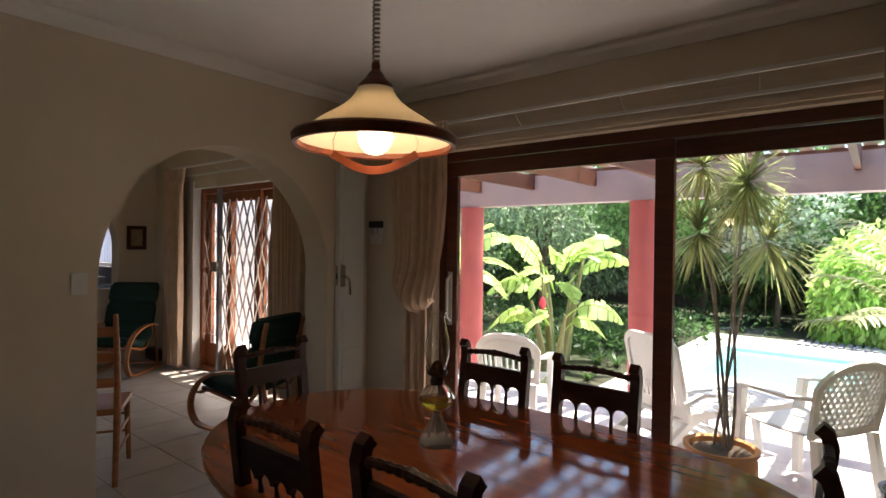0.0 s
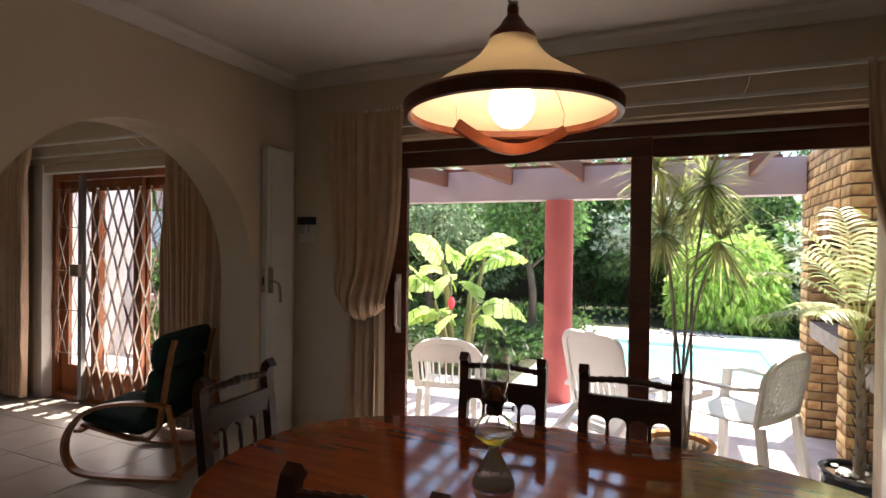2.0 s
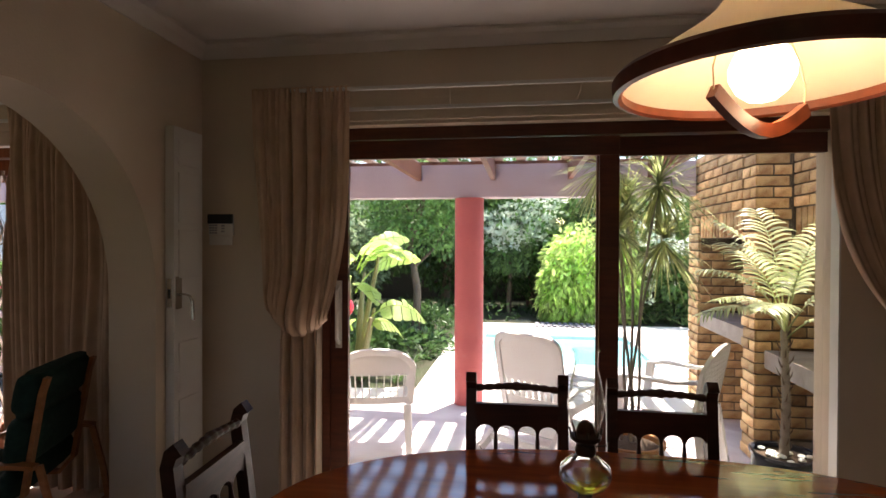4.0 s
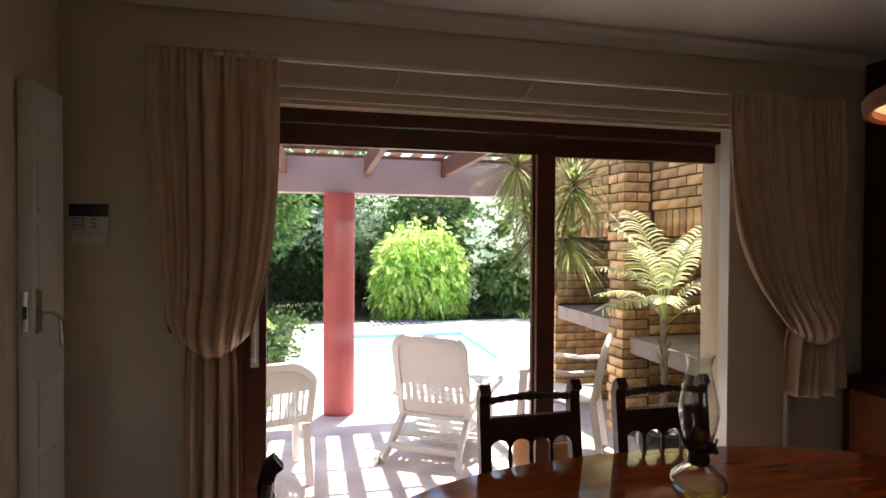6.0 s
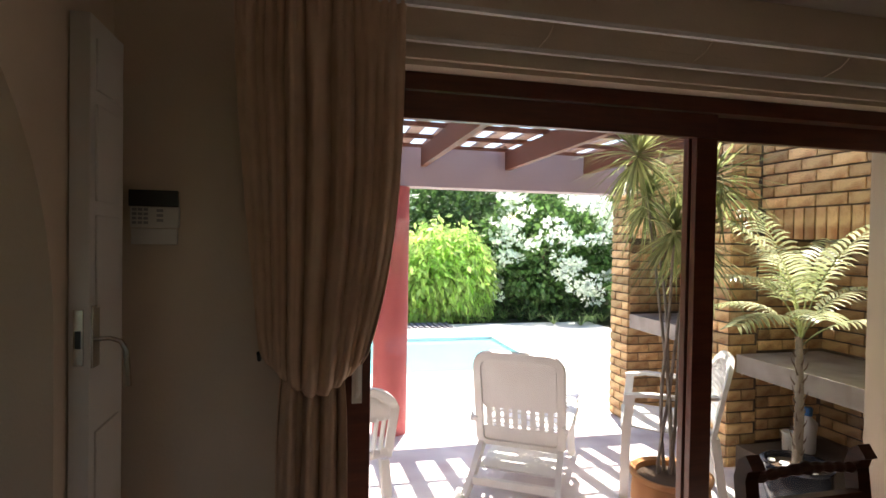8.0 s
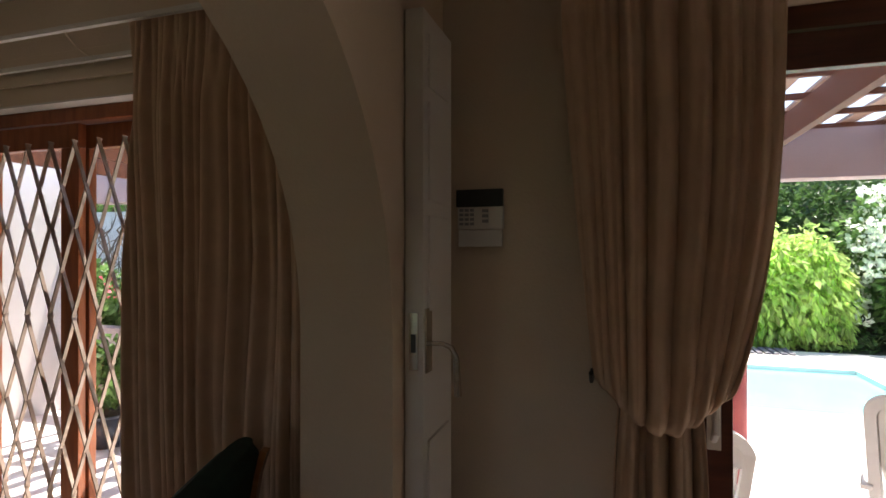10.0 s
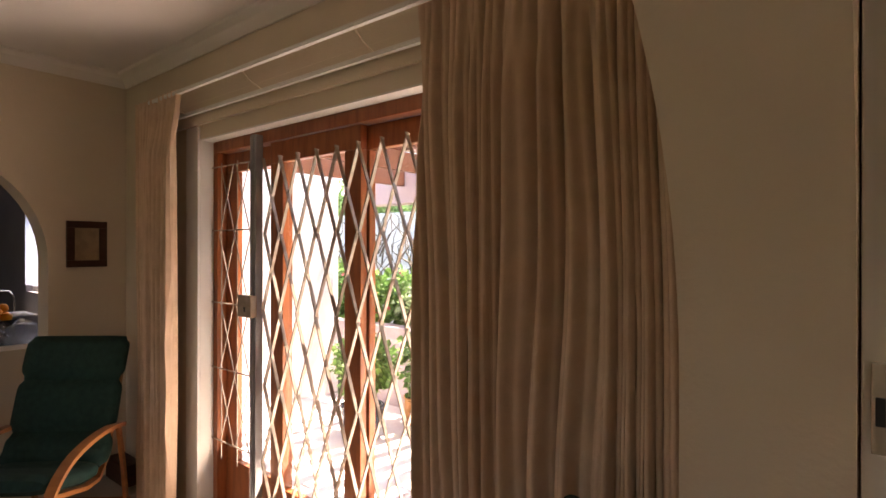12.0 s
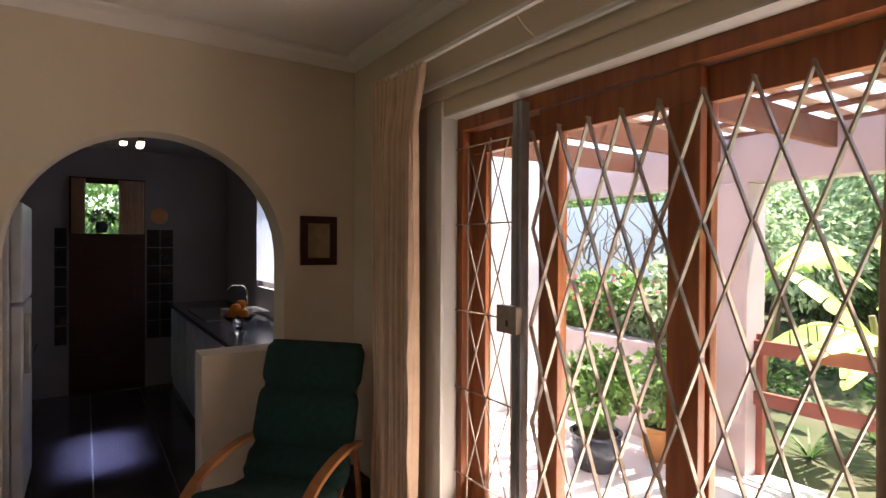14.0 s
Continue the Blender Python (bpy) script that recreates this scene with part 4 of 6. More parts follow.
for i, (x, y, h, r, mt) in enumerate([(-9.5, 15.5, 5.2, 2.2, "leaf_mid"), (-6.4, 14.6, 5.0, 1.9, "leaf_pale"), (-3.6, 15.2, 5.6, 1.9, "leaf_dark"), (-1.2, 16.0, 6.0, 2.1, "leaf_mid"), (1.6, 16.6, 6.2, 2.3, "leaf_dark"), (4.6, 16.0, 5.8, 2.3, "leaf_dark"), (8.0, 15.0, 5.5, 2.4, "leaf_mid"), (-13.0, 15.0, 5.4, 2.4, "leaf_dark"), (-17.5, 14.0, 5.6, 2.8, "leaf_mid"), (11.5, 14.0, 5.5, 2.4, "leaf_dark")]):
    tree("dense leafy garden tree behind the pool", x, y, h * 0.78, r, i + 3, mt, 9000, 0.17, low=0.15)
tree("slender pale-barked garden tree with light feathery leaves", -3.6, 10.9, 4.2, 1.35, 31, "leaf_mid", 6500, 0.13, trunk=0.075, low=0.42)
tree("slender garden tree with light leaves", -8.4, 10.6, 3.6, 1.5, 35, "leaf_pale", 6000, 0.13, trunk=0.08, low=0.3)
tree("slender garden tree with light leaves", -6.2, 11.5, 4.4, 1.5, 33, "leaf_pale", 6500, 0.13, trunk=0.08, low=0.42)
wt_ = thing("pale_shrub", "tall shrub among the dark trees, its sunlit leaf sprays coloured white", "shrub")
part("trunk", tube([(-1.8, 14.6, PZ0 - 0.1), (-1.75, 14.6, 1.0), (-1.6, 14.5, 2.3)], [0.07, 0.05, 0.02], 8), "bark", wt_, smooth=True)
rnd = random.Random(61)
# leaves in full sun, their brightness given by the white colour
crown("sprays", [(-1.7 + rnd.uniform(-1.0, 1.0), 14.35 + rnd.uniform(-0.3, 0.3), 1.95 + rnd.uniform(-0.5, 0.7), 0.34, 0.26, 0.09) for k in range(26)], 2600, 0.15, "flower", wt_, 62, droop=-0.2, width=0.5)
crown("crown", blobs(-1.7, 14.7, 1.7, 0.9, 0.7, 1.0, 10, 63), 3500, 0.17, "leaf_mid", wt_, 64)
hd = thing("hedge", "dark shaggy hedge along the back of the garden", "hedge")
hd["kind"] = "stuff"
hb = []
for i in range(46):
    x = -22 + i * 0.9
    hb.append((x, 15.2 + rnd.uniform(-0.5, 0.5), rnd.uniform(0.1, 2.6), 1.0, 0.8, rnd.uniform(0.8, 1.3)))
crown("hedge_leaves", hb, 34000, 0.17, "leaf_dark", hd, 77)
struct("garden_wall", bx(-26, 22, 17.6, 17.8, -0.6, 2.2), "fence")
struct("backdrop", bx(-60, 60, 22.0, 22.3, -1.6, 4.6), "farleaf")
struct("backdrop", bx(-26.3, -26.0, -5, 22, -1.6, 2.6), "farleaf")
ps = thing("white_flowering_shrub", "pale variegated shrub with white flower heads beside the pool", "shrub")
crown("crown", blobs(2.9, 13.5, 1.35, 1.6, 1.0, 1.6, 14, 8), 8000, 0.16, "leaf_mid", ps, 12, width=0.6)
rnd = random.Random(51)
pads = []
for k in range(105):
    a, v = rnd.uniform(0, 6.283), rnd.uniform(0.05, 1.0)
    rr_ = 1.25 * math.sqrt(1 - 0.55 * v * v)
    pads.append((2.9 + 1.25 * rr_ * math.cos(a), 13.25 + 0.8 * rr_ * math.sin(a), 0.10 + 2.75 * v, rnd.uniform(0.13, 0.30), 0.2, rnd.uniform(0.05, 0.12)))
crown("flowers", pads, 4300, 0.115, "flower", ps, 13, droop=-0.4, width=0.75, label="white-variegated leaf sprays")
bm = tube([(2.7, 13.5, PZ0 - 0.1), (2.7, 13.4, 1.4)], [0.1, 0.05], 8)
part("trunk", bm, "bark", ps)
ps = thing("shrub", "broad dark shrub at the edge of the garden bed", "shrub")
crown("crown", blobs(4.9, 11.6, 0.9, 1.2, 1.3, 1.3, 10, 21), 6000, 0.15, "leaf_mid", ps, 22)


def straps(label, spots, seed, length=0.45, material="strap_dark", name="strappy_plant", n=24):
    """Clumps of long arching leaves, one thing a clump."""
    rnd = random.Random(seed)
    for cx, cy, cz in spots:
        bm = bmesh.new()
        for k in range(n):
            a = rnd.uniform(0, 6.283)
            L = length * rnd.uniform(0.7, 1.2)
            w = 0.028 * rnd.uniform(0.7, 1.2)
            up = rnd.uniform(0.5, 1.2)
            dx, dy = math.cos(a), math.sin(a)
            prev = None
            for j in range(5):
                u = j / 4
                r = L * u * 0.75
                z = cz + L * up * (u - 0.62 * u * u)
                ww = w * (1 - u * 0.9) / 2
                p = (bm.verts.new((cx + dx * r - dy * ww, cy + dy * r + dx * ww, z)), bm.verts.new((cx + dx * r + dy * ww, cy + dy * r - dx * ww, z)))
                if prev:
                    bm.faces.new((prev[0], prev[1], p[1], p[0]))
                prev = p
        ob = part(name, bm, material, None, label)
        tagged(ob, "", "plant", "clumps of strappy leaves")


rnd = random.Random(4)
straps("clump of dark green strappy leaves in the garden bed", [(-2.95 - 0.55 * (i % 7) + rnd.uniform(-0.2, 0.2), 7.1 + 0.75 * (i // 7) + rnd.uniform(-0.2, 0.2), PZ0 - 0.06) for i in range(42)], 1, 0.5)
# these clumps take the leaf colour that is lightened for sun
straps("clump of green strappy leaves, coloured paler for sunlight, in the garden bed", [(1.6 + 0.45 * i + rnd.uniform(-0.2, 0.2), 12.75 - 0.25 * i + rnd.uniform(-0.2, 0.3), PZ0 - 0.02) for i in range(9)], 2, 0.62, "strap_sun")
straps("clump of green strappy leaves, coloured paler for sunlight, in the garden bed", [(1.9 + 0.5 * i + rnd.uniform(-0.2, 0.2), 13.3 - 0.25 * i + rnd.uniform(-0.2, 0.3), PZ0 - 0.02) for i in range(8)], 3, 0.7, "strap_sun")
cr = thing("groundcover", "low leafy ground cover under the trees", "plants")
cr["kind"] = "stuff"
gb = []
for i in range(60):
    gb.append((rnd.uniform(-9, -3.0), rnd.uniform(8.5, 14.5), PZ0 + 0.05, 0.7, 0.6, 0.28))
for i in range(20):
    gb.append((rnd.uniform(-3, 6), rnd.uniform(12.9, 14.6), PZ0 + 0.05, 0.7, 0.5, 0.3))
crown("groundcover_leaves", gb, 16000, 0.12, "leaf_dark", cr, 91)

# timber grating beside the shrub
gr = thing("timber_grating", "small weathered timber grating on the pool surround", "grating")
for i in range(10):
    part("slat", bx(-1.15 + 0.125 * i, -1.07 + 0.125 * i, 11.9, 12.5, PZ0 - 0.01, PZ0 + 0.02), "greyslat", gr)


# ---- banana plants ----
def banana(x, y, seed, n=9, h=1.25, L=1.15):
    rnd = random.Random(seed)
    t = thing("banana_plant", "banana plant with broad torn yellow-green leaves in the garden bed", "banana plant")
    z0 = PZ0 - 0.1
    for k in range(4):
        a = k * 1.7 + seed
        q = 0.12 + 0.07 * k
        bm = tube([(x + 0.15 * math.cos(a), y + 0.15 * math.sin(a), z0), (x + (0.15 + q * 0.4) * math.cos(a), y + (0.15 + q * 0.4) * math.sin(a), z0 + h * 0.5), (x + (0.15 + q) * math.cos(a), y + (0.15 + q) * math.sin(a), z0 + h * (0.85 + 0.06 * k))], [0.062, 0.045, 0.022], 10)
        part("stem", bm, "bananastem", t, smooth=True)
    for k in range(n):
        a = k * 2.399 + seed + rnd.uniform(-0.3, 0.3)
        ln = L * rnd.uniform(0.75, 1.2)
        base = Vector((x + 0.17 * math.cos(a), y + 0.17 * math.sin(a), z0 + h * rnd.uniform(0.6, 1.0)))
        rise = rnd.uniform(0.7, 1.5)
        W = rnd.uniform(0.15, 0.21)
        bend = rnd.uniform(0.7, 1.5)
        roll = rnd.uniform(-0.9, 0.9)
        bm = bmesh.new()
        N = 30
        flat = Vector((-math.sin(a), math.cos(a), 0))
        side = (flat * math.cos(roll) + Vector((0, 0, 1)) * math.sin(roll)).normalized()
        drop = Vector((math.sin(roll) * math.sin(a) * 0.5, -math.sin(roll) * math.cos(a) * 0.5, -math.cos(roll))) * 0.30

        def rib(u):
            return base + Vector((math.cos(a), math.sin(a), 0)) * ln * (u * 0.85) + Vector((0, 0, ln * (rise * u - bend * 0.85 * u * u)))

        def half(u):
            return W * math.sin(math.pi * min(1, max(0, (u - 0.2) / 0.8)) ** 0.7) ** 0.7 if u > 0.2 else 0.0
        tube([rib(j / N) for j in range(N + 1)], [0.014 * (1 - 0.8 * j / N) for j in range(N + 1)], 5, bm)
        for sg_ in (-1, 1):
            j = 6
            while j < N:
                run = rnd.randint(2, 6)
                e = min(N, j + run)
                sag = rnd.uniform(0.6, 1.5)
                prev = None
                for q in range(j, e + 1):
                    u = q / N
                    w = half(u) * (1 - (0.10 if q in (j, e) else 0.0)) + 0.004
                    lag = (0.006 if q == j else -0.006 if q == e else 0.0)
                    c0 = rib(u + lag)
                    row = [bm.verts.new(c0), bm.verts.new(c0 + side * sg_ * w * 0.55 + drop * w * 0.35 * sag), bm.verts.new(c0 + side * sg_ * w + drop * w * 1.1 * sag)]
                    if prev:
                        for i_ in range(2):
                            bm.faces.new((prev[i_], prev[i_ + 1], row[i_ + 1], row[i_]))
                    prev = row
                j = e
        part("leaf", bm, "banana", t, smooth=True)
    return t


banana(-4.0, 7.9, 1, n=16, h=1.7, L=1.05)
banana(-3.70, 7.15, 4, n=6, h=1.0, L=0.85)
banana(-5.6, 6.95, 2, n=11, h=1.5, L=1.3)
banana(-7.6, 8.2, 5, n=9, h=1.5, L=1.3)

bf = thing("banana_flower", "red hanging flower of the banana plant", "flower")
part("stalk", tube([(-3.70, 6.75, 1.15), (-3.60, 6.62, 1.10), (-3.58, 6.60, 0.85)], 0.015, 8), "bananastem", bf)
part("bud", lathe([(0.002, -0.11), (0.04, -0.06), (0.05, -0.01), (0.03, 0.05), (0.012, 0.08)], 14, None, pose(-3.58, 6.60, 0.76)), "pinkflower", bf, "red flower bud", smooth=True)

# ---- potted plants ----
def pot(x, y, z, r, h, material, label, name="plant_pot"):
    t = thing(name, label, "plant pot", pose(x, y, z))
    pr = [(r * 0.66, 0), (r * 0.80, h * 0.15), (r * 0.97, h * 0.55), (r * 0.95, h * 0.80), (r * 0.90, h * 0.88), (r * 1.0, h * 0.92), (r * 1.02, h * 0.99), (r * 0.97, h * 1.0), (r * 0.86, h * 0.97), (r * 0.84, h * 0.85)]
    part("body", lathe(pr, 40), material, t, smooth=True)
    bm = lathe([(r * 0.86, h * 0.88), (r * 0.5, h * 0.91), (0.001, h * 0.93)], 24)
    part("soil", bm, "soil", t)
    return t


pot(-0.735, 3.72, pz(3.74) - 0.01, 0.22, 0.36, "terracotta", "ochre terracotta pot standing on the patio by the door")
pot(0.25, 3.83, pz(3.83) - 0.01, 0.20, 0.30, "bluepot", "dark glazed pot with white pebbles, by the patio door")
rnd = random.Random(2)
for i in range(14):
    a, r = rnd.uniform(0, 6.28), rnd.uniform(0.03, 0.15)
    pb = part("pebble", lathe([(0.001, -0.012), (0.018, -0.007), (0.024, 0.0), (0.018, 0.008), (0.001, 0.013)], 10, None, pose(0.25 + r * math.cos(a), 3.83 + r * math.sin(a), pz(3.83) + 0.275, 0, 0, 60 * i)), "plastic", None, "white pebble on the soil of the dark pot", smooth=True)
    tagged(pb, "", "pebble", "white pebbles in the pot")

dr = thing("dragon_tree", "potted dragon tree with thin grey stems and spiky striped leaf heads", "potted plant")
heads = [(-0.59, 3.62, 1.955, 0.43), (-0.85, 3.58, 1.655, 0.33), (-0.51, 3.84, 1.605, 0.42), (-0.90, 3.86, 2.10, 0.38), (-0.72, 4.02, 1.86, 0.32)]
rnd = random.Random(12)
for k, (hx, hy, hz, hr) in enumerate(heads):
    a = k * 1.257 + 0.6
    sx, sy = -0.725 + 0.035 * math.cos(a), 3.77 + 0.035 * math.sin(a)
    zb = pz(3.74) + 0.27
    pts = []
    for j in range(13):
        u = j / 12
        e = 0.25 * u + 0.75 * u ** 2.6
        wob = 0.028 * math.sin(u * 7 + k * 2.2) * (1 - u)
        pts.append((sx + (hx - sx) * e + wob, sy + (hy - sy) * e, zb + (hz - 0.02 - zb) * u))
    part("stem", tube(pts, [0.0105 - 0.003 * j / 12 for j in range(13)], 8), "stem", dr, smooth=True)
    bm = bmesh.new()
    for q in range(165):
        a, b = rnd.uniform(0, 6.283), 1.0 - 1.85 * rnd.random() ** 0.9
        h = math.sqrt(max(0.0, 1 - b * b))
        d = Vector((math.cos(a) * h, math.sin(a) * h, b))
        L = hr * rnd.uniform(0.7, 1.12)
        s = d.cross(Vector((0, 0, 1)))
        s = s.normalized() if s.length > 0.01 else Vector((1, 0, 0))
        o = Vector((hx, hy, hz - 0.05 + 0.07 * (b + 0.8) / 1.8))
        sag = rnd.uniform(0.08, 0.40)
        prev = None
        for j in range(6):
            u = j / 5
            p = o + d * L * u + Vector((0, 0, -sag * L * u ** 2.2))
            if p.y < 3.40:
                p.y = 3.40
            w = 0.0088 * min(1.0, 0.55 + 1.5 * u) * (1 - 0.9 * u ** 1.8)
            row = (bm.verts.new(p + s * w), bm.verts.new(p - s * w))
            if prev:
                bm.faces.new((prev[0], prev[1], row[1], row[0]))
            prev = row
    part("leaf_head", bm, "strap", dr)

pm = thing("palm", "young potted palm with feathery sunlit fronds and a ringed stem", "potted plant")
px_, py_ = 0.25, 3.83
tz = pz(3.83) + 0.26
part("stem", tube([(px_, py_, tz), (px_ + 0.01, py_, tz + 0.35), (px_ - 0.01, py_, tz + 0.82)], [0.030, 0.026, 0.02], 10), "stem", pm, smooth=True)
bm = bmesh.new()
for k in range(32):
    a = k * 2.4
    z = tz + 0.03 + 0.022 * k
    d = Vector((math.cos(a), math.sin(a), 0))
    tube([Vector((px_, py_, z)) + d * 0.022, Vector((px_, py_, z + 0.03)) + d * 0.042, Vector((px_, py_, z + 0.06)) + d * 0.05], [0.006, 0.004, 0.001], 5, bm)
tagged(part("husks", bm, "bark", pm), kind="stuff")
rnd = random.Random(6)
# azimuth, rise at the stem, length, droop of each frond
for az, el, L, droop in ((178, 60, 0.74, 0.46), (205, 74, 0.86, 0.34), (150, 78, 0.88, 0.30), (95, 82, 0.92, 0.22), (275, 80, 0.90, 0.26), (20, 76, 0.84, 0.34), (345, 62, 0.68, 0.46), (55, 60, 0.66, 0.48), (235, 50, 0.66, 0.52), (305, 46, 0.62, 0.50), (120, 48, 0.62, 0.55), (190, 34, 0.58, 0.50)):
    el = radians(el)
    hd_ = Vector((math.cos(radians(az)), math.sin(radians(az)), 0))
    sd = Vector((-hd_.y, hd_.x, 0))
    base = Vector((px_, py_, tz + rnd.uniform(0.74, 0.86)))

    def at(u):
        return base + hd_ * (L * (math.cos(el) * u * 0.8 + 0.30 * u * u)) + Vector((0, 0, L * (math.sin(el) * u * 1.1 - droop * u ** 2.2)))
    bm = tube([at(j / 12) for j in range(13)], [0.0065 - 0.005 * j / 12 for j in range(13)], 5)
    for j in range(17):
        u = 0.34 + 0.66 * j / 16
        p = at(u)
        t = (at(min(1, u + 0.03)) - at(u - 0.04)).normalized()
        up_ = sd.cross(t).normalized()
        if up_.z < 0:
            up_ = -up_
        ll = L * 0.27 * math.sin(math.pi * (0.20 + 0.66 * (u - 0.34) / 0.66)) ** 0.8 * rnd.uniform(0.88, 1.1) + 0.015
        for sg_ in (-1, 1):
            d = (sd * sg_ + t * rnd.uniform(0.55, 0.75) + up_ * 0.30).normalized()
            prev = None
            for q in range(5):
                v = q / 4
                c = p + d * ll * v + Vector((0, 0, -0.50 * ll * v ** 2.1))
                w = 0.0092 * (0.5, 1.0, 1.0, 0.7, 0.06)[q]
                wv = (t - d * t.dot(d)).normalized() * w
                row = (bm.verts.new(c - wv), bm.verts.new(c + wv))
                if prev:
                    bm.faces.new((prev[0], prev[1], row[1], row[0]))
                prev = row
    part("frond", bm, "frond", pm)

pot(-7.05, 4.95, pz(4.95) - 0.01, 0.20, 0.30, "bluepot", "dark pot standing in the courtyard")
sb = thing("shrub", "leafy green potted shrub in the courtyard", "potted plant")
crown("crown", blobs(-7.05, 4.95, 0.42, 0.27, 0.27, 0.33, 8, 3), 1100, 0.075, "leaf_mid", sb, 41, width=0.7)
part("trunk", tube([(-7.05, 4.95, 0.10), (-7.05, 4.95, 0.5)], [0.02, 0.012], 7), "bark", sb)
pot(-6.95, 5.65, pz(5.65) - 0.01, 0.17, 0.30, "terracotta", "terracotta pot standing by the low courtyard wall")
sb = thing("shrub", "flowering potted shrub in the courtyard", "potted plant")
crown("crown", blobs(-6.95, 5.65, 0.42, 0.30, 0.28, 0.34, 8, 13), 700, 0.08, "leaf_mid", sb, 43, width=0.8)
part("trunk", tube([(-6.95, 5.65, 0.05), (-6.95, 5.65, 0.45)], [0.02, 0.012], 7), "bark", sb)
for i, (x, y) in enumerate(((-8.1, 6.4), (-7.3, 6.45), (-9.0, 6.5), (-9.9, 6.6))):
    sb = thing("shrub", "leafy shrub with small pink flowers behind the low wall", "shrub")
    crown("crown", blobs(x, y, 0.95, 0.5, 0.35, 0.42, 8, 50 + i), 1900, 0.09, "leaf_pale" if i % 2 else "leaf_mid", sb, 60 + i, width=0.7)
    crown("flowers", blobs(x, y - 0.1, 1.0, 0.5, 0.3, 0.42, 6, 70 + i), 40, 0.06, "pinkflower", sb, 80 + i, width=1.0, label="small pink flowers")
tw = thing("bare_shrub", "tangle of bare grey branches behind the courtyard", "shrub")
rnd = random.Random(21)
bm = bmesh.new()
for k in range(150):
    x, y, z = rnd.uniform(-13, -7.6), rnd.uniform(7.0, 8.2), rnd.uniform(0.3, 1.6)
    pts = [Vector((x, y, z))]
    for j in range(4):
        pts.append(pts[-1] + Vector((rnd.uniform(-0.22, 0.22), rnd.uniform(-0.15, 0.15), rnd.uniform(0.08, 0.3))))
    tube(pts, [0.016, 0.013, 0.010, 0.007, 0.003], 5, bm)
tagged(part("branches", bm, "twig", tw), kind="stuff")


# ---- white plastic patio furniture ----
def plastic_chair(lattice_back):
    c = thing("plastic_chair", "white moulded plastic armchair with a latticed back on the patio" if lattice_back else "white moulded plastic armchair with a slotted back on the patio", "chair", group="plastic patio chairs")
    # local: faces +y, back towards -y
    for sx in (-1, 1):
        part("leg", tube([(sx * 0.27, 0.25, 0.0), (sx * 0.255, 0.24, 0.42), (sx * 0.27, 0.22, 0.63)], 1.0, flat=(0.05, 0.05)), "plastic", c)
        part("leg", tube([(sx * 0.25, -0.30, 0.0), (sx * 0.23, -0.24, 0.42)], 1.0, flat=(0.045, 0.05)), "plastic", c)
        part("armrest", tube([(sx * 0.27, 0.25, 0.625), (sx * 0.285, 0.12, 0.645), (sx * 0.28, -0.10, 0.64), (sx * 0.255, -0.25, 0.66)], 1.0, flat=(0.055, 0.02)), "plastic", c)
    bm = bmesh.new()
    rows = []
    for j in range(9):
        v = j / 8
        y = 0.27 - 0.50 * v
        z = 0.43 - 0.02 * math.sin(math.pi * v) - (0.03 if j == 0 else 0)
        rows.append([bm.verts.new((x, y, z + 0.012 * (abs(x) / 0.25) ** 2)) for x in [-0.25 + 0.5 * i / 8 for i in range(9)]])
    for A, B in zip(rows, rows[1:]):
        for i in range(8):
            bm.faces.new((A[i], A[i + 1], B[i + 1], B[i]))
    o = part("seat", bm, "plastic", c, smooth=True)
    o.modifiers.new("solid", "SOLIDIFY").thickness = 0.012

    def bp(u, v):
        """A point on the curved back, u across -1..1 and v up 0..1."""
        a = u * 0.95
        w = 0.255 + 0.03 * v
        return Vector((w * math.sin(a) / math.sin(0.95), -0.23 - 0.075 * v - 0.07 * (math.cos(a) - math.cos(0.95)), 0.43 + 0.42 * v))

    def rim(u):
        return 1.0 - 0.30 * abs(u) ** 2.6
    pts = [bp(-1, 0)] + [bp(-1, 0.35)] + [bp(u, rim(u)) for u in [-1 + 2 * i / 24 for i in range(25)]] + [bp(1, 0.35), bp(1, 0)]
    part("back_frame", tube(pts, 1.0, flat=(0.022, 0.05)), "plastic", c)
    part("back_rail", tube([bp(u, 0.08) for u in [-1 + 2 * i / 12 for i in range(13)]], 1.0, flat=(0.016, 0.05)), "plastic", c)
    if lattice_back:
        bm = bmesh.new()
        for k in range(-11, 12):
            for sgn in (1, -1):
                pts = []
                for j in range(13):
                    v = 0.12 + 0.88 * j / 12
                    u = k * 0.155 + sgn * (v - 0.55) * 1.0
                    if abs(u) <= 0.95 and v <= rim(u):
                        pts.append(bp(u, v))
                if len(pts) > 1:
                    tube(pts, 1.0, flat=(0.016, 0.012), bm=bm)
        tagged(part("back_lattice", bm, "plastic", c), kind="stuff")
    else:
        for k in range(9):
            u = -0.72 + 0.18 * k
            part("back_slat", tube([bp(u, v) for v in (0.08, 0.3, 0.58)], 1.0, flat=(0.045, 0.008)), "plastic", c)
        bm = bmesh.new()
        rows = []
        for j in range(4):
            rows.append([bm.verts.new(bp(u, 0.55 + (rim(u) - 0.55) * j / 3)) for u in [-1 + 2 * i / 20 for i in range(21)]])
        for A, B in zip(rows, rows[1:]):
            for i in range(20):
                bm.faces.new((A[i], A[i + 1], B[i + 1], B[i]))
        o = part("back_panel", bm, "plastic", c, smooth=True)
        o.modifiers.new("solid", "SOLIDIFY").thickness = 0.010
    return c


plastic_chair(True).matrix_world = pose(-0.34, 4.31, pz(4.31), 0, 0, 58) @ Matrix.Scale(1.10, 4)
plastic_chair(False).matrix_world = pose(-2.60, 4.30, pz(4.30), 0, 0, 14)

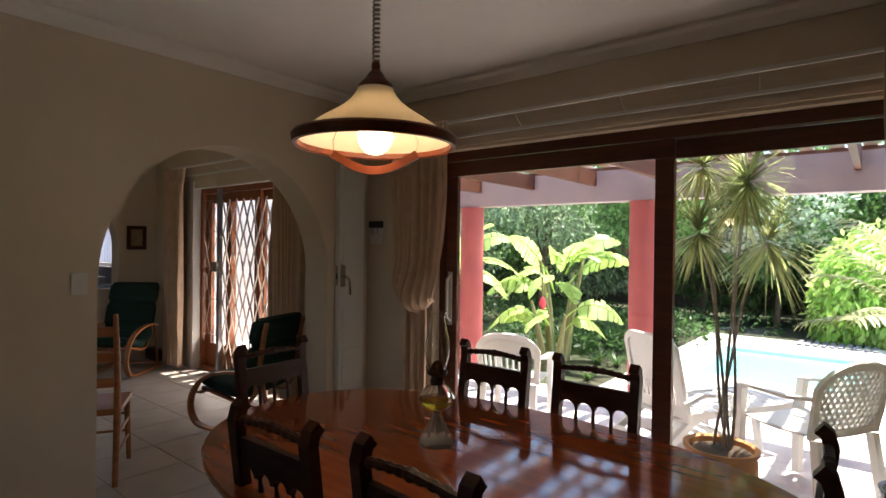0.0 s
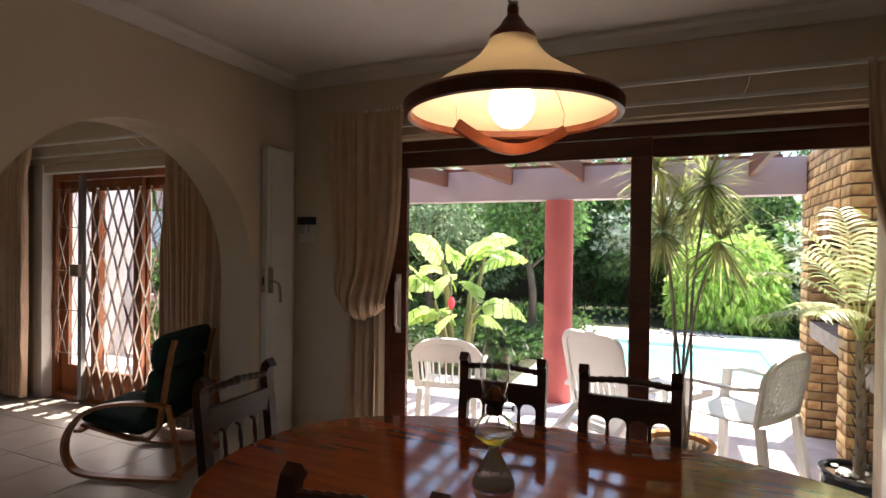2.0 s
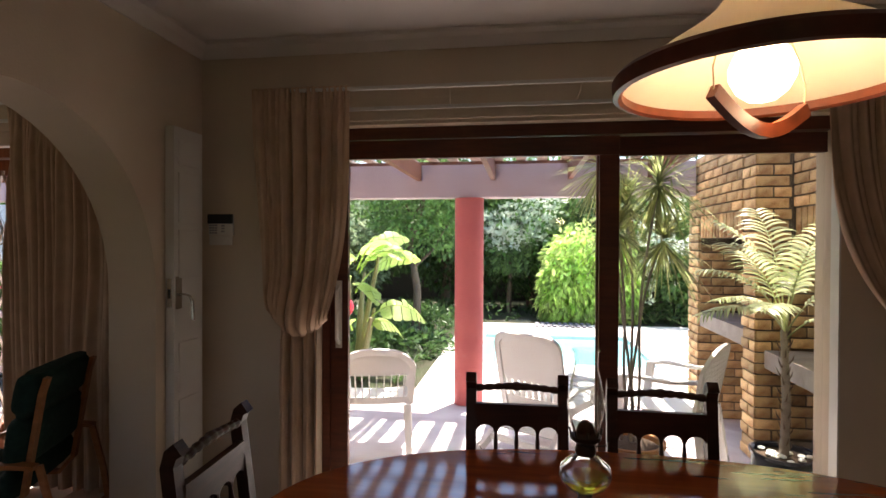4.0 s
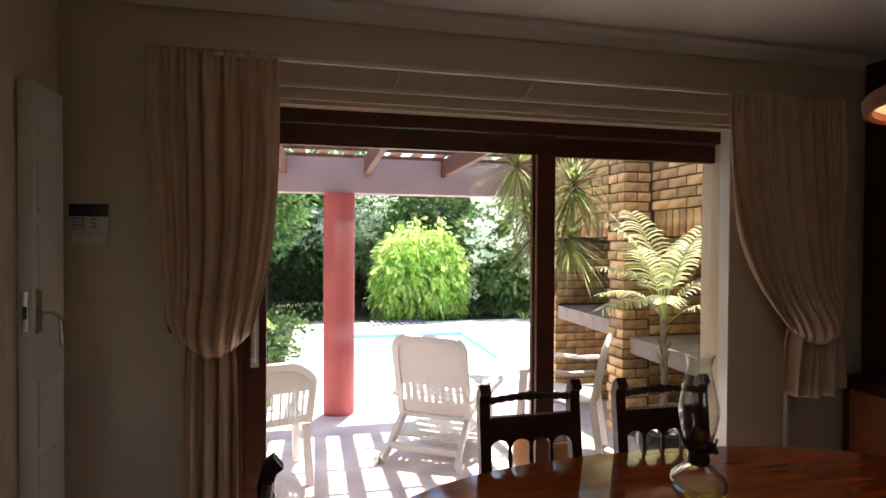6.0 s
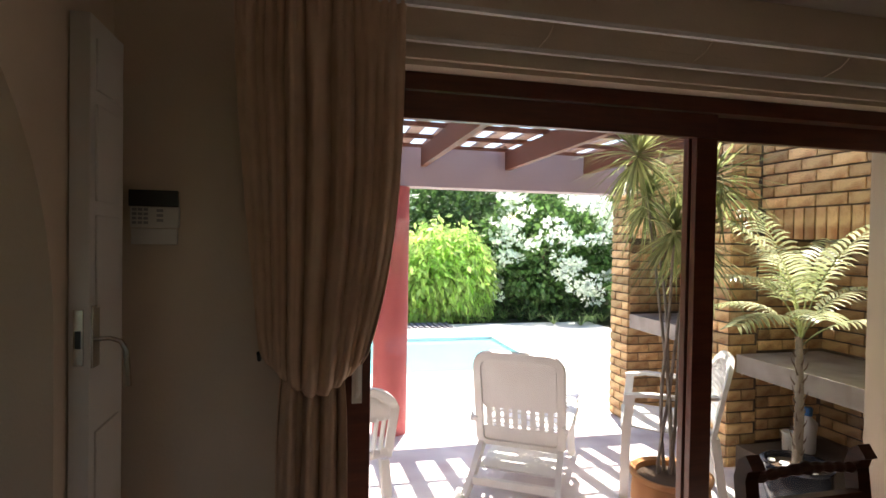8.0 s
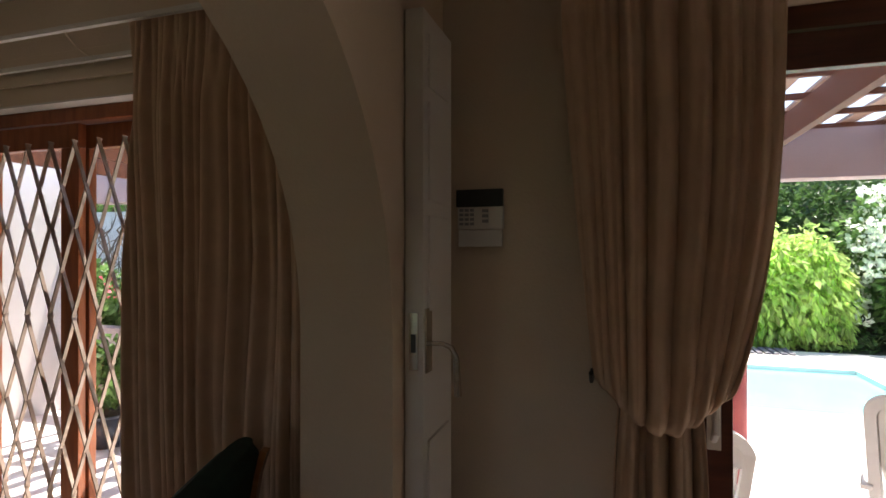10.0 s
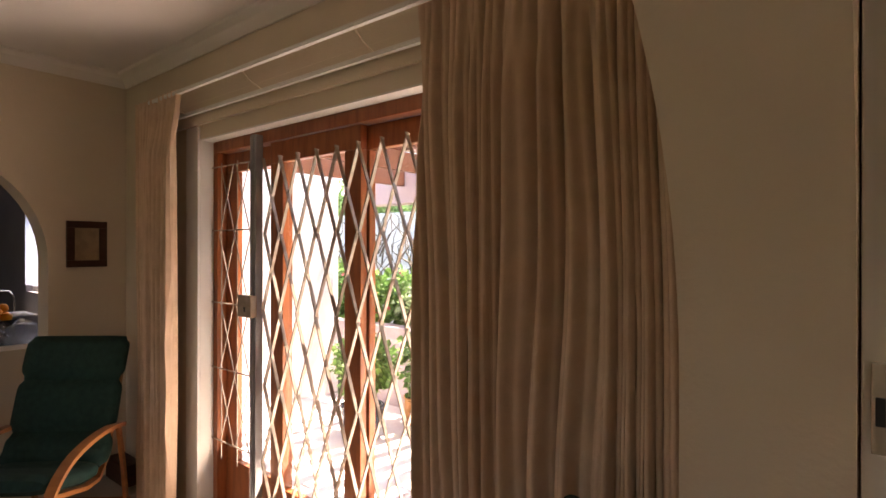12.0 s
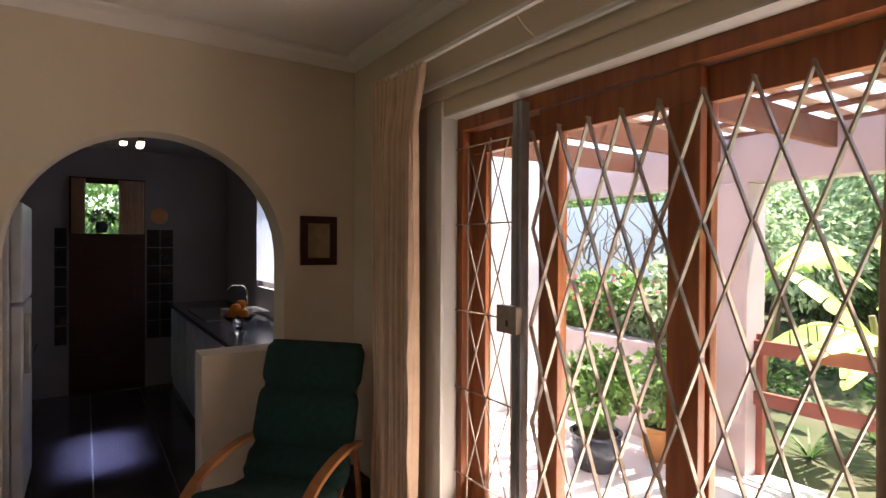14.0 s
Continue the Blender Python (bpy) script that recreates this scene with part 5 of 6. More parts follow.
lg = thing("sun_lounger", "white plastic reclining lounger with slotted back on the patio", "lounger", pose(-1.34, 4.50, pz(4.45), 0, 0, -32))
for sx in (-1, 1):
    part("rear_leg", tube([(sx * 0.30, -0.33, 0.035), (sx * 0.28, -0.20, 0.12), (sx * 0.27, 0.05, 0.30), (sx * 0.27, 0.20, 0.36)], 1.0, flat=(0.04, 0.06)), "plastic", lg)
    part("wheel", lathe([(0.012, -0.02), (0.045, -0.02), (0.048, 0), (0.045, 0.02), (0.012, 0.02)], 20, None, pose(sx * 0.325, -0.33, 0.048, 0, 90)), "plastic", lg)
    part("front_leg", tube([(sx * 0.28, 0.75, 0.0), (sx * 0.27, 0.70, 0.33)], 1.0, flat=(0.04, 0.05)), "plastic", lg)
    part("side_rail", tube([(sx * 0.27, 0.0, 0.34), (sx * 0.27, 1.2, 0.34)], 1.0, flat=(0.04, 0.06)), "plastic", lg)
    part("armrest", tube([(sx * 0.31, -0.06, 0.46), (sx * 0.33, 0.08, 0.52), (sx * 0.33, 0.40, 0.50), (sx * 0.30, 0.45, 0.34)], 1.0, flat=(0.05, 0.025)), "plastic", lg)
part("crossbar", bx(-0.28, 0.28, -0.24, -0.20, 0.09, 0.14, None, 0.006), "plastic", lg)
part("shelf", bx(-0.26, 0.26, -0.10, 0.45, 0.15, 0.165, None, 0.004), "plastic", lg)
part("crossbar", bx(-0.27, 0.27, 0.02, 0.06, 0.27, 0.32, None, 0.006), "plastic", lg)
bmat = Matrix.Translation((0, 0.02, 0.30)) @ Matrix.Rotation(radians(14), 4, "X")


def rr(w, z0, z1, r, n=6):
    """A rounded rectangle outline in (x, z)."""
    pts = []
    for cx, cz, a0 in ((w - r, z1 - r, 0), (-w + r, z1 - r, 90), (-w + r * 0.4, z0 + r * 0.4, 180), (w - r * 0.4, z0 + r * 0.4, 270)):
        q = r if a0 < 180 else r * 0.4
        for i in range(n + 1):
            a = radians(a0 + 90 * i / n)
            pts.append((cx + q * math.cos(a), cz + q * math.sin(a)))
    return pts


bm = bmesh.new()
rings = []
for w, z0, z1, r, y in ((0.305, -0.02, 0.68, 0.12, 0.016), (0.312, -0.025, 0.687, 0.125, 0.0), (0.305, -0.02, 0.68, 0.12, -0.02), (0.255, 0.02, 0.635, 0.08, -0.026), (0.250, 0.024, 0.63, 0.078, 0.0), (0.255, 0.02, 0.635, 0.08, 0.016)):
    rings.append([bm.verts.new(bmat @ Vector((x, y, z))) for x, z in rr(w, z0, z1, r)])
for A, B in zip(rings, rings[1:] + rings[:1]):
    for i in range(len(A)):
        j = (i + 1) % len(A)
        bm.faces.new((A[i], A[j], B[j], B[i]))
part("back_frame", bm, "plastic", lg, smooth=True)
out = rr(0.25, 0.27, 0.63, 0.07)
part("back_panel", prism([(x, z) for x, z in out], -0.012, 0.012, m=bmat @ Matrix.Rotation(radians(90), 4, "X")), "plastic", lg)
for k in range(8):
    x = -0.21 + 0.06 * k
    part("back_slat", bx(x - 0.018, x + 0.018, -0.008, 0.008, 0.12, 0.275, m=bmat), "plastic", lg)
part("back_panel", bx(-0.25, 0.25, -0.010, 0.010, 0.02, 0.125, m=bmat), "plastic", lg)
for k in range(8):
    y = 0.10 + 0.14 * k
    part("seat_slat", bx(-0.25, 0.25, y, y + 0.10, 0.345, 0.36, None, 0.004), "plastic", lg)

bt = thing("detergent_bottle", "white plastic bottle with a blue cap standing under the stone counter", "bottle", pose(0.86, 4.32, 0.041))
part("body", lathe([(0.05, 0), (0.055, 0.02), (0.055, 0.17), (0.045, 0.22), (0.022, 0.26), (0.022, 0.275)], 24), "plastic", bt, smooth=True)
part("grip", tube([(0.045, 0, 0.14), (0.075, 0, 0.16), (0.078, 0, 0.21), (0.035, 0, 0.245)], 0.011, 8), "plastic", bt, smooth=True)
part("cap", lathe([(0.028, 0.275), (0.030, 0.325), (0.024, 0.335)], 24), "bluecap", bt, "blue cap", smooth=True)


tb = thing("plastic_tub", "small white plastic tub standing under the stone counter", "tub", pose(0.74, 4.36, 0.041))
part("body", lathe([(0.042, 0), (0.048, 0.02), (0.050, 0.13)], 24), "plastic", tb, smooth=True)
part("lid", lathe([(0.053, 0.13), (0.053, 0.145), (0.045, 0.150)], 24), "plastic", tb)


# ---- living room ----
def bent_armchair(m, lean=0.0):
    """lean: how much further forward the top of the back stands."""
    c = thing("armchair", "bentwood armchair with dark green cushions on the tiled floor", "armchair", m, group="bentwood armchairs")
    for sx in (-0.31, 0.31):
        P = [(-0.36, 0.02), (-0.1, 0.016), (0.24, 0.018), (0.36, 0.05), (0.42, 0.16), (0.41, 0.30), (0.33, 0.43), (0.20, 0.51), (0.02, 0.545), (-0.16, 0.55), (-0.27, 0.53)]
        sm = []
        for (a, b), (d, e) in zip(P, P[1:]):
            for j in range(4):
                sm.append((a + (d - a) * j / 4, b + (e - b) * j / 4))
        sm.append(P[-1])
        for _ in range(3):
            sm = [sm[0]] + [((sm[i - 1][0] + 2 * sm[i][0] + sm[i + 1][0]) / 4, (sm[i - 1][1] + 2 * sm[i][1] + sm[i + 1][1]) / 4) for i in range(1, len(sm) - 1)] + [sm[-1]]
        part("side_frame", tube([(sx, y, z) for y, z in sm], 1.0, flat=(0.055, 0.022)), "bentwood", c)
        Q = [(0.33, 0.36), (0.15, 0.31), (0.0, 0.27), (-0.12, 0.27), (-0.20, 0.36), (-0.28, 0.60), (-0.38, 0.90), (-0.42, 0.985)]
        part("back_frame", tube([(sx * 0.80, y + lean * max(0.0, (z - 0.3) / 0.7), z) for y, z in Q], 1.0, flat=(0.04, 0.022)), "bentwood", c)
        part("strut", tube([(sx * 0.92, -0.27, 0.53), (sx * 0.92, -0.33, 0.25), (sx * 0.92, -0.36, 0.02)], 1.0, flat=(0.03, 0.02)), "bentwood", c)
    part("crossbar", tube([(-0.31, 0.33, 0.33), (0.31, 0.33, 0.33)], 1.0, flat=(0.05, 0.02)), "bentwood", c)
    part("crossbar", tube([(-0.31, -0.34, 0.05), (0.31, -0.34, 0.05)], 1.0, flat=(0.05, 0.02)), "bentwood", c)

    def cushion(name, path, w, th, seams):
        bm = bmesh.new()
        n = len(path)
        rings = []
        for i, (y, z) in enumerate(path):
            p, q = path[max(0, i - 1)], path[min(n - 1, i + 1)]
            d = Vector((0, q[0] - p[0], q[1] - p[1])).normalized()
            nn = Vector((0, -d.z, d.y))
            if nn.z < 0 and abs(d.y) > 0.5:
                nn = -nn
            u = i / (n - 1)
            k = min(1, math.sin(math.pi * min(max(u, 0.02), 0.98)) * 4) ** 0.5
            for s_ in seams:
                k *= 1 - 0.55 * math.exp(-((u - s_) / 0.03) ** 2)
            ring = []
            for j in range(20):
                a = 2 * math.pi * j / 20
                e = 0.35
                cx = w / 2 * math.copysign(abs(math.cos(a)) ** e, math.cos(a)) * (0.86 + 0.14 * k)
                cz = th / 2 * k * math.copysign(abs(math.sin(a)) ** 0.8, math.sin(a))
                ring.append(bm.verts.new(Vector((cx, y, z)) + nn * (cz + th / 2)))
            rings.append(ring)
        for A, B in zip(rings, rings[1:]):
            for j in range(20):
                bm.faces.new((A[j], A[(j + 1) % 20], B[(j + 1) % 20], B[j]))
        bm.faces.new(rings[0][::-1])
        bm.faces.new(rings[-1])
        part(name, bm, "green", c, smooth=True)

    def dense(P, k=8):
        o = []
        for (a, b), (d, e) in zip(P, P[1:]):
            o += [(a + (d - a) * j / k, b + (e - b) * j / k) for j in range(k)]
        return o + [P[-1]]
    cushion("seat_cushion", dense([(-0.10, 0.29), (0.05, 0.30), (0.20, 0.34), (0.36, 0.385)]), 0.58, 0.10, [])
    cushion("back_cushion", dense([(y + lean * max(0.0, (z - 0.3) / 0.7), z) for y, z in ((-0.42, 1.0), (-0.38, 0.90), (-0.32, 0.72), (-0.27, 0.56), (-0.20, 0.38), (-0.13, 0.31))]), 0.62, 0.13, [0.34, 0.68])
    return c


bent_armchair(pose(-6.84, 2.45, 0, 0, 0, -138) @ Matrix.Diagonal((0.92, 1.0, 1.0, 1)))
bent_armchair(pose(-4.09, 2.51, 0, 0, 0, 109) @ Matrix.Diagonal((1.0, 1.0, 0.91, 1)), 0.13)

wc = thing("ladder_chair", "high-backed turned wooden chair beyond the arch", "chair", pose(-3.98, 1.22, 0, 0, 0, 60))
for sx in (-0.19, 0.19):
    part("back_post", tube([(sx, -0.26, 0), (sx, -0.2, 0.45), (sx, -0.22, 0.8), (sx, -0.27, 1.08)], [0.017, 0.021, 0.019, 0.014], 10), "bentwood", wc, smooth=True)
    part("leg", tube([(sx, 0.22, 0), (sx * 0.95, 0.18, 0.45)], [0.016, 0.02], 10), "bentwood", wc, smooth=True)
for z in (0.62, 0.78, 0.94):
    part("slat", bx(-0.18, 0.18, -0.25, -0.235, z, z + 0.06, None, 0.004), "bentwood", wc)
for z in (0.18, 0.30):
    for sx in (-0.19, 0.19):
        part("stretcher", tube([(sx, -0.23, z), (sx, 0.2, z)], 0.009, 8), "bentwood", wc)
    part("stretcher", tube([(-0.19, 0.2, z + 0.03), (0.19, 0.2, z + 0.03)], 0.009, 8), "bentwood", wc)
part("seat", bx(-0.21, 0.21, -0.21, 0.22, 0.44, 0.475, None, 0.012), "bentwood", wc)

pc = thing("picture", "small sepia picture in a dark wooden frame on the cream wall", "picture")
for q in ((2.755, 2.99, 1.69, 1.735), (2.755, 2.99, 1.43, 1.475), (2.755, 2.80, 1.475, 1.69), (2.945, 2.99, 1.475, 1.69)):
    part("frame", bx(-7.489, -7.462, q[0], q[1], q[2], q[3], None, 0.003), "darkwood", pc)
part("print", bx(-7.489, -7.476, 2.80, 2.945, 1.475, 1.69), "picture", pc, "faded sepia print")
bxw = thing("low_box", "low dark wooden box against the cream wall", "box")
part("body", bx(-7.46, -7.15, 2.98, 3.10, 0.0, 0.14, None, 0.01), "darkwood", bxw)

sw = thing("light_switch", "white light switch on the cream wall by the arch", "light switch")
part("plate", bx(AX1 + 0.001, AX1 + 0.010, 0.93, 1.01, 1.24, 1.36, None, 0.003), "white", sw)
part("rocker", bx(AX1 + 0.010, AX1 + 0.014, 0.955, 0.985, 1.28, 1.32, None, 0.002), "white", sw)

# ---- wall unit on the east wall ----
wu = thing("wall_unit", "tall dark wooden wall unit with panelled lower doors", "wall unit")
part("carcass", bx(1.16, 1.615, 0.9, 3.09, 0.74, 2.70, None, 0.005), "darkwood", wu)
part("base", bx(1.02, 1.615, 0.9, 3.09, 0.0, 0.70, None, 0.005), "darkwood", wu)
part("top", bx(0.99, 1.615, 0.88, 3.10, 0.70, 0.738, None, 0.006), "darkwood", wu, "protruding dark counter top")
for k in range(4):
    y = 0.95 + 0.53 * k
    part("door", bx(1.003, 1.02, y, y + 0.49, 0.06, 0.66, None, 0.004), "orangewood", wu, "reddish panelled door")
    part("door", bx(1.143, 1.16, y, y + 0.49, 0.80, 2.62, None, 0.004), "darkwood", wu)
    part("knob", lathe([(0.004, 0), (0.012, 0.012), (0.008, 0.02)], 12, None, pose(1.003, y + 0.44, 0.4, 0, -90)), "chrome", wu)
# made-up white strip in place of a bright vertical sliver beside the curtain
wb = part("board", bx(0.585, 0.610, 3.085, 3.11, 0.0, 0.97, None, 0.003), "white", None, "narrow white upright strip against the wall, standing in for a bright sliver")
tagged(wb, "", "board")

# ---- kitchen ----
KX0, KX1, KY0, KY1, KC = -10.95, -7.70, 0.35, 3.05, 2.56
struct("kitchen_floor", bx(KX0, KX1, KY0, KY1, -0.25, -0.010), "grout")
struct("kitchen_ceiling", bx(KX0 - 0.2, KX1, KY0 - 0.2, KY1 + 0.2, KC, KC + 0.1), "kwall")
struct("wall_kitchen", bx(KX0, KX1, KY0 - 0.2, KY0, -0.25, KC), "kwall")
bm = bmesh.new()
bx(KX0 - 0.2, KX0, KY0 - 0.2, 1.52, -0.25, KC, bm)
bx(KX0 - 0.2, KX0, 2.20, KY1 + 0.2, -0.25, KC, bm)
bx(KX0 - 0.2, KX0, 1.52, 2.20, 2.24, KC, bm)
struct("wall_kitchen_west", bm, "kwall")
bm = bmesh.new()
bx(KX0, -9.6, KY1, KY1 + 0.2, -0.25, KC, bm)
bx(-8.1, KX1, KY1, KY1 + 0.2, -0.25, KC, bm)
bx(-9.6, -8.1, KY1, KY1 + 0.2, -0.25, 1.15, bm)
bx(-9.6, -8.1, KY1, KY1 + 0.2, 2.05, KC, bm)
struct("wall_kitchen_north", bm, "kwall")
kd = thing("stable_door", "dark wooden stable door with a window above, in the kitchen", "door")
part("lower_leaf", bx(-10.93, -10.89, 1.52, 2.20, 0.0, 1.66, None, 0.004), "darkwood", kd)
for z0, z1 in ((0.12, 0.78), (0.88, 1.56)):
    part("panel", bx(-10.89, -10.88, 1.62, 2.10, z0, z1, None, 0.004), "darkwood", kd)
for q in ((1.52, 2.20, 2.18, 2.24), (1.52, 1.56, 1.66, 2.18), (2.16, 2.20, 1.66, 2.18)):
    part("frame", bx(-10.94, -10.90, q[0], q[1], q[2], q[3], None, 0.003), "darkwood", kd)
g = part("pane", bx(-10.93, -10.925, 1.56, 2.16, 1.66, 2.18), "pane", kd)
g.visible_shadow = False
for a, b in ((1.54, 1.66), (1.95, 2.19)):
    kc = thing("kitchen_curtain", "short pale curtain beside the kitchen door window", "curtain")
    bm = bmesh.new()
    rows = []
    for z in (1.66, 2.22):
        rows.append([bm.verts.new((-10.86 + 0.018 * math.sin(i * 1.6), a + (b - a) * i / 30, z)) for i in range(31)])
    for i in range(30):
        bm.faces.new((rows[0][i], rows[0][i + 1], rows[1][i + 1], rows[1][i]))
    part("cloth", bm, "curtain", kc, smooth=True)
pt = pot(-10.83, 1.80, 1.665, 0.06, 0.11, "bluepot", "small dark plant pot on the door ledge")
sb = thing("house_plant", "small leafy plant on the kitchen door ledge", "plant")
crown("leaves", [(-10.83, 1.80, 1.83, 0.08, 0.10, 0.07)], 160, 0.05, "leaf_dark", sb, 99)
kt = thing("tree", "leafy tree outside the kitchen", "tree")
part("trunk", tube([(-13.6, 1.8, -0.3), (-13.6, 1.8, 2.0)], [0.12, 0.08], 8), "bark", kt)
crown("crown", blobs(-13.6, 1.8, 2.4, 1.3, 1.6, 1.2, 8, 5), 4500, 0.13, "leaf_mid", kt, 101)
for y0, cols in ((2.22, 2), (1.40, 1)):
    for r in range(6):
        for q in range(cols):
            w = 0.125 if cols == 2 else 0.10
            o = part("wall_tile", bx(KX0 + 0.001, KX0 + 0.012, y0 + q * (w + 0.008), y0 + q * (w + 0.008) + w, 0.52 + r * 0.2, 0.71 + r * 0.2, None), "ktileblack", None, "glossy black wall tile beside the kitchen door")
            tagged(o, "", "tile", "black wall tiles")
pl_ = part("plate", lathe([(0.02, 0.0), (0.06, 0.004), (0.085, 0.016), (0.088, 0.018), (0.001, 0.010)], 32, None, pose(KX0 + 0.002, 2.34, 1.86, 0, 90)), "terracotta", None, "round decorated plate hung on the kitchen wall", smooth=True)
tagged(pl_, "", "plate")
fg = thing("fridge", "white fridge-freezer with magnets and notes on its side", "fridge")
part("body", bx(-8.75, -8.12, 0.68, 1.30, 0.02, 1.80, None, 0.012), "fridge", fg)
part("door", bx(-8.75, -8.12, 1.302, 1.36, 0.06, 1.20, None, 0.012), "fridge", fg)
part("door", bx(-8.75, -8.12, 1.302, 1.36, 1.215, 1.79, None, 0.012), "fridge", fg)
part("handle", bx(-8.20, -8.175, 1.36, 1.39, 0.8, 1.15, None, 0.005), "grey", fg)
rnd = random.Random(3)
for k in range(7):
    y, z = 0.75 + 0.075 * k, 1.25 + rnd.uniform(0, 0.42)
    part("note", bx(-8.119, -8.116, y, y + 0.05, z, z + rnd.uniform(0.05, 0.11)), ["orange", "plastic", "black", "bluecap"][k % 4], fg)
st = thing("stove", "white kitchen stove with a dark oven door", "stove")
part("body", bx(-9.75, -9.15, 0.68, 1.28, 0.02, 0.90, None, 0.01), "fridge", st)
part("oven_door", bx(-9.70, -9.20, 1.281, 1.30, 0.15, 0.70, None, 0.004), "black", st)
part("handle", tube([(-9.66, 1.33, 0.74), (-9.24, 1.33, 0.74)], 0.008, 8), "chrome", st)
part("hob", bx(-9.74, -9.16, 0.70, 1.26, 0.901, 0.912), "black", st)
kcab = thing("base_cabinet", "white kitchen base cabinets under a dark worktop", "cabinet")
part("body", bx(-10.9, -7.72, 2.47, 3.045, 0.0, 0.87, None, 0.004), "fridge", kcab)
for k in range(6):
    part("door", bx(-10.88 + 0.53 * k, -10.38 + 0.53 * k, 2.452, 2.47, 0.1, 0.84, None, 0.004), "fridge", kcab)
wt = thing("worktop", "dark grey kitchen worktop", "worktop")
part("slab", bx(-10.92, -7.71, 2.43, 3.045, 0.872, 0.905, None, 0.004), "bluepot", wt)
sk = thing("sink", "stainless steel sink with a drainer set in the worktop", "sink")
part("drainer", bx(-10.1, -9.1, 2.50, 2.98, 0.906, 0.914, None, 0.003), "chrome", sk)
part("tap", tube([(-9.6, 2.96, 0.91), (-9.6, 2.96, 1.10), (-9.6, 2.92, 1.16), (-9.6, 2.82, 1.17), (-9.6, 2.77, 1.12)], 0.011, 8), "chrome", sk, smooth=True)
dk = thing("dish_rack", "wire dish rack on the worktop", "dish rack")
for k in range(10):
    part("wire", tube([(-9.0 + 0.04 * k, 2.60, 0.91), (-9.0 + 0.04 * k, 2.60, 1.02), (-9.0 + 0.04 * k, 2.90, 1.02), (-9.0 + 0.04 * k, 2.90, 0.91)], 0.003, 5), "chrome", dk)
bw_ = thing("fruit_bowl", "clear glass bowl on a foot, filled with oranges", "bowl", pose(-8.35, 2.60, 0.906))
part("bowl", lathe([(0.06, 0), (0.03, 0.02), (0.02, 0.05), (0.06, 0.08), (0.12, 0.13), (0.117, 0.13), (0.055, 0.088), (0.001, 0.075)], 32), "glass", bw_, smooth=True)
for k, (x, y, z) in enumerate(((0.05, 0.02, 0.145), (-0.05, 0.03, 0.145), (0.0, -0.055, 0.145), (0.0, 0.01, 0.21), (0.06, -0.04, 0.19))):
    o = part("orange", lathe([(0.001, -0.038), (0.02, -0.033), (0.036, -0.012), (0.038, 0.004), (0.026, 0.028), (0.001, 0.036)], 16, None, pose(-8.35 + x, 2.60 + y, 0.906 + z)), "orange", None, "ripe orange lying in the glass bowl", smooth=True)
    tagged(o, "", "fruit", "oranges in the bowl")
kw = thing("kitchen_window", "kitchen window with a sheer white curtain above the sink", "window")
for q in ((-9.6, -8.1, 1.15, 1.20), (-9.6, -8.1, 2.0, 2.05), (-9.6, -9.55, 1.2, 2.0), (-8.15, -8.1, 1.2, 2.0), (-8.87, -8.83, 1.2, 2.0)):
    part("frame", bx(q[0], q[1], KY1 + 0.05, KY1 + 0.09, q[2], q[3], None, 0.003), "white", kw)
kc = thing("sheer_curtain", "sheer white curtain hanging in the kitchen window", "curtain")
bm = bmesh.new()
rows = []
for z in (1.22, 2.06):
    rows.append([bm.verts.new((-9.5 + 1.3 * i / 120, KY1 - 0.03 + 0.02 * math.sin(i * 0.7), z)) for i in range(121)])
for i in range(120):
    bm.faces.new((rows[0][i], rows[0][i + 1], rows[1][i + 1], rows[1][i]))
part("cloth", bm, "sheer", kc, smooth=True)
sp = thing("spotlight_cluster", "cluster of three small ceiling spotlights in the kitchen", "ceiling light")
part("base", lathe([(0.05, -0.03), (0.055, -0.001)], 24, None, pose(-9.25, 1.99, KC)), "chrome", sp)
for k in range(3):
    a = k * 2.1 + 0.5
    x, y = -9.25 + 0.08 * math.cos(a), 1.99 + 0.08 * math.sin(a)
    part("arm", tube([(-9.25, 1.99, KC - 0.03), (x, y, KC - 0.14)], 0.006, 6), "chrome", sp)
    part("spot", lathe([(0.015, 0.03), (0.022, 0.0), (0.03, -0.03), (0.028, -0.03), (0.02, -0.002)], 18, None, pose(x, y, KC - 0.17)), "chrome", sp, smooth=True)
    part("bulb", lathe([(0.001, -0.052), (0.024, -0.042), (0.029, -0.022), (0.020, -0.008), (0.001, -0.005)], 16, None, pose(x, y, KC - 0.17)), "bulb", sp, "lit bulb", smooth=True)

# ---- tiles and bricks, each a piece of its own ----
def tiles(parent, x0, x1, y0, y1, z, s, material, gap=0.006):
    shapes = {}
    nx, ny = int(round((x1 - x0) / s)), int(round((y1 - y0) / s))
    for i in range(nx):
        for j in range(ny):
            me = shapes.get("t")
            if me is None:
                bm = bx(-s / 2 + gap / 2, s / 2 - gap / 2, -s / 2 + gap / 2, s / 2 - gap / 2, -0.012, 0.0)
                me = bpy.data.meshes.new("tile")
                bm.to_mesh(me)
                bm.free()
                setmat(me, material)
                shapes["t"] = me
            o = new("tile", me)
            o.location = (x0 + s * (i + 0.5), y0 + s * (j + 0.5), z)
            o.parent = parent


fl = bpy.data.objects["floor"]
tiles(fl, -7.49, 1.61, -1.58, 3.12, 0.0, 0.47, "tile")
tiles(bpy.data.objects["kitchen_floor"], -10.95, -7.49, 0.35, 3.05, -0.002, 0.45, "ktile", 0.008)

brick_meshes = {}


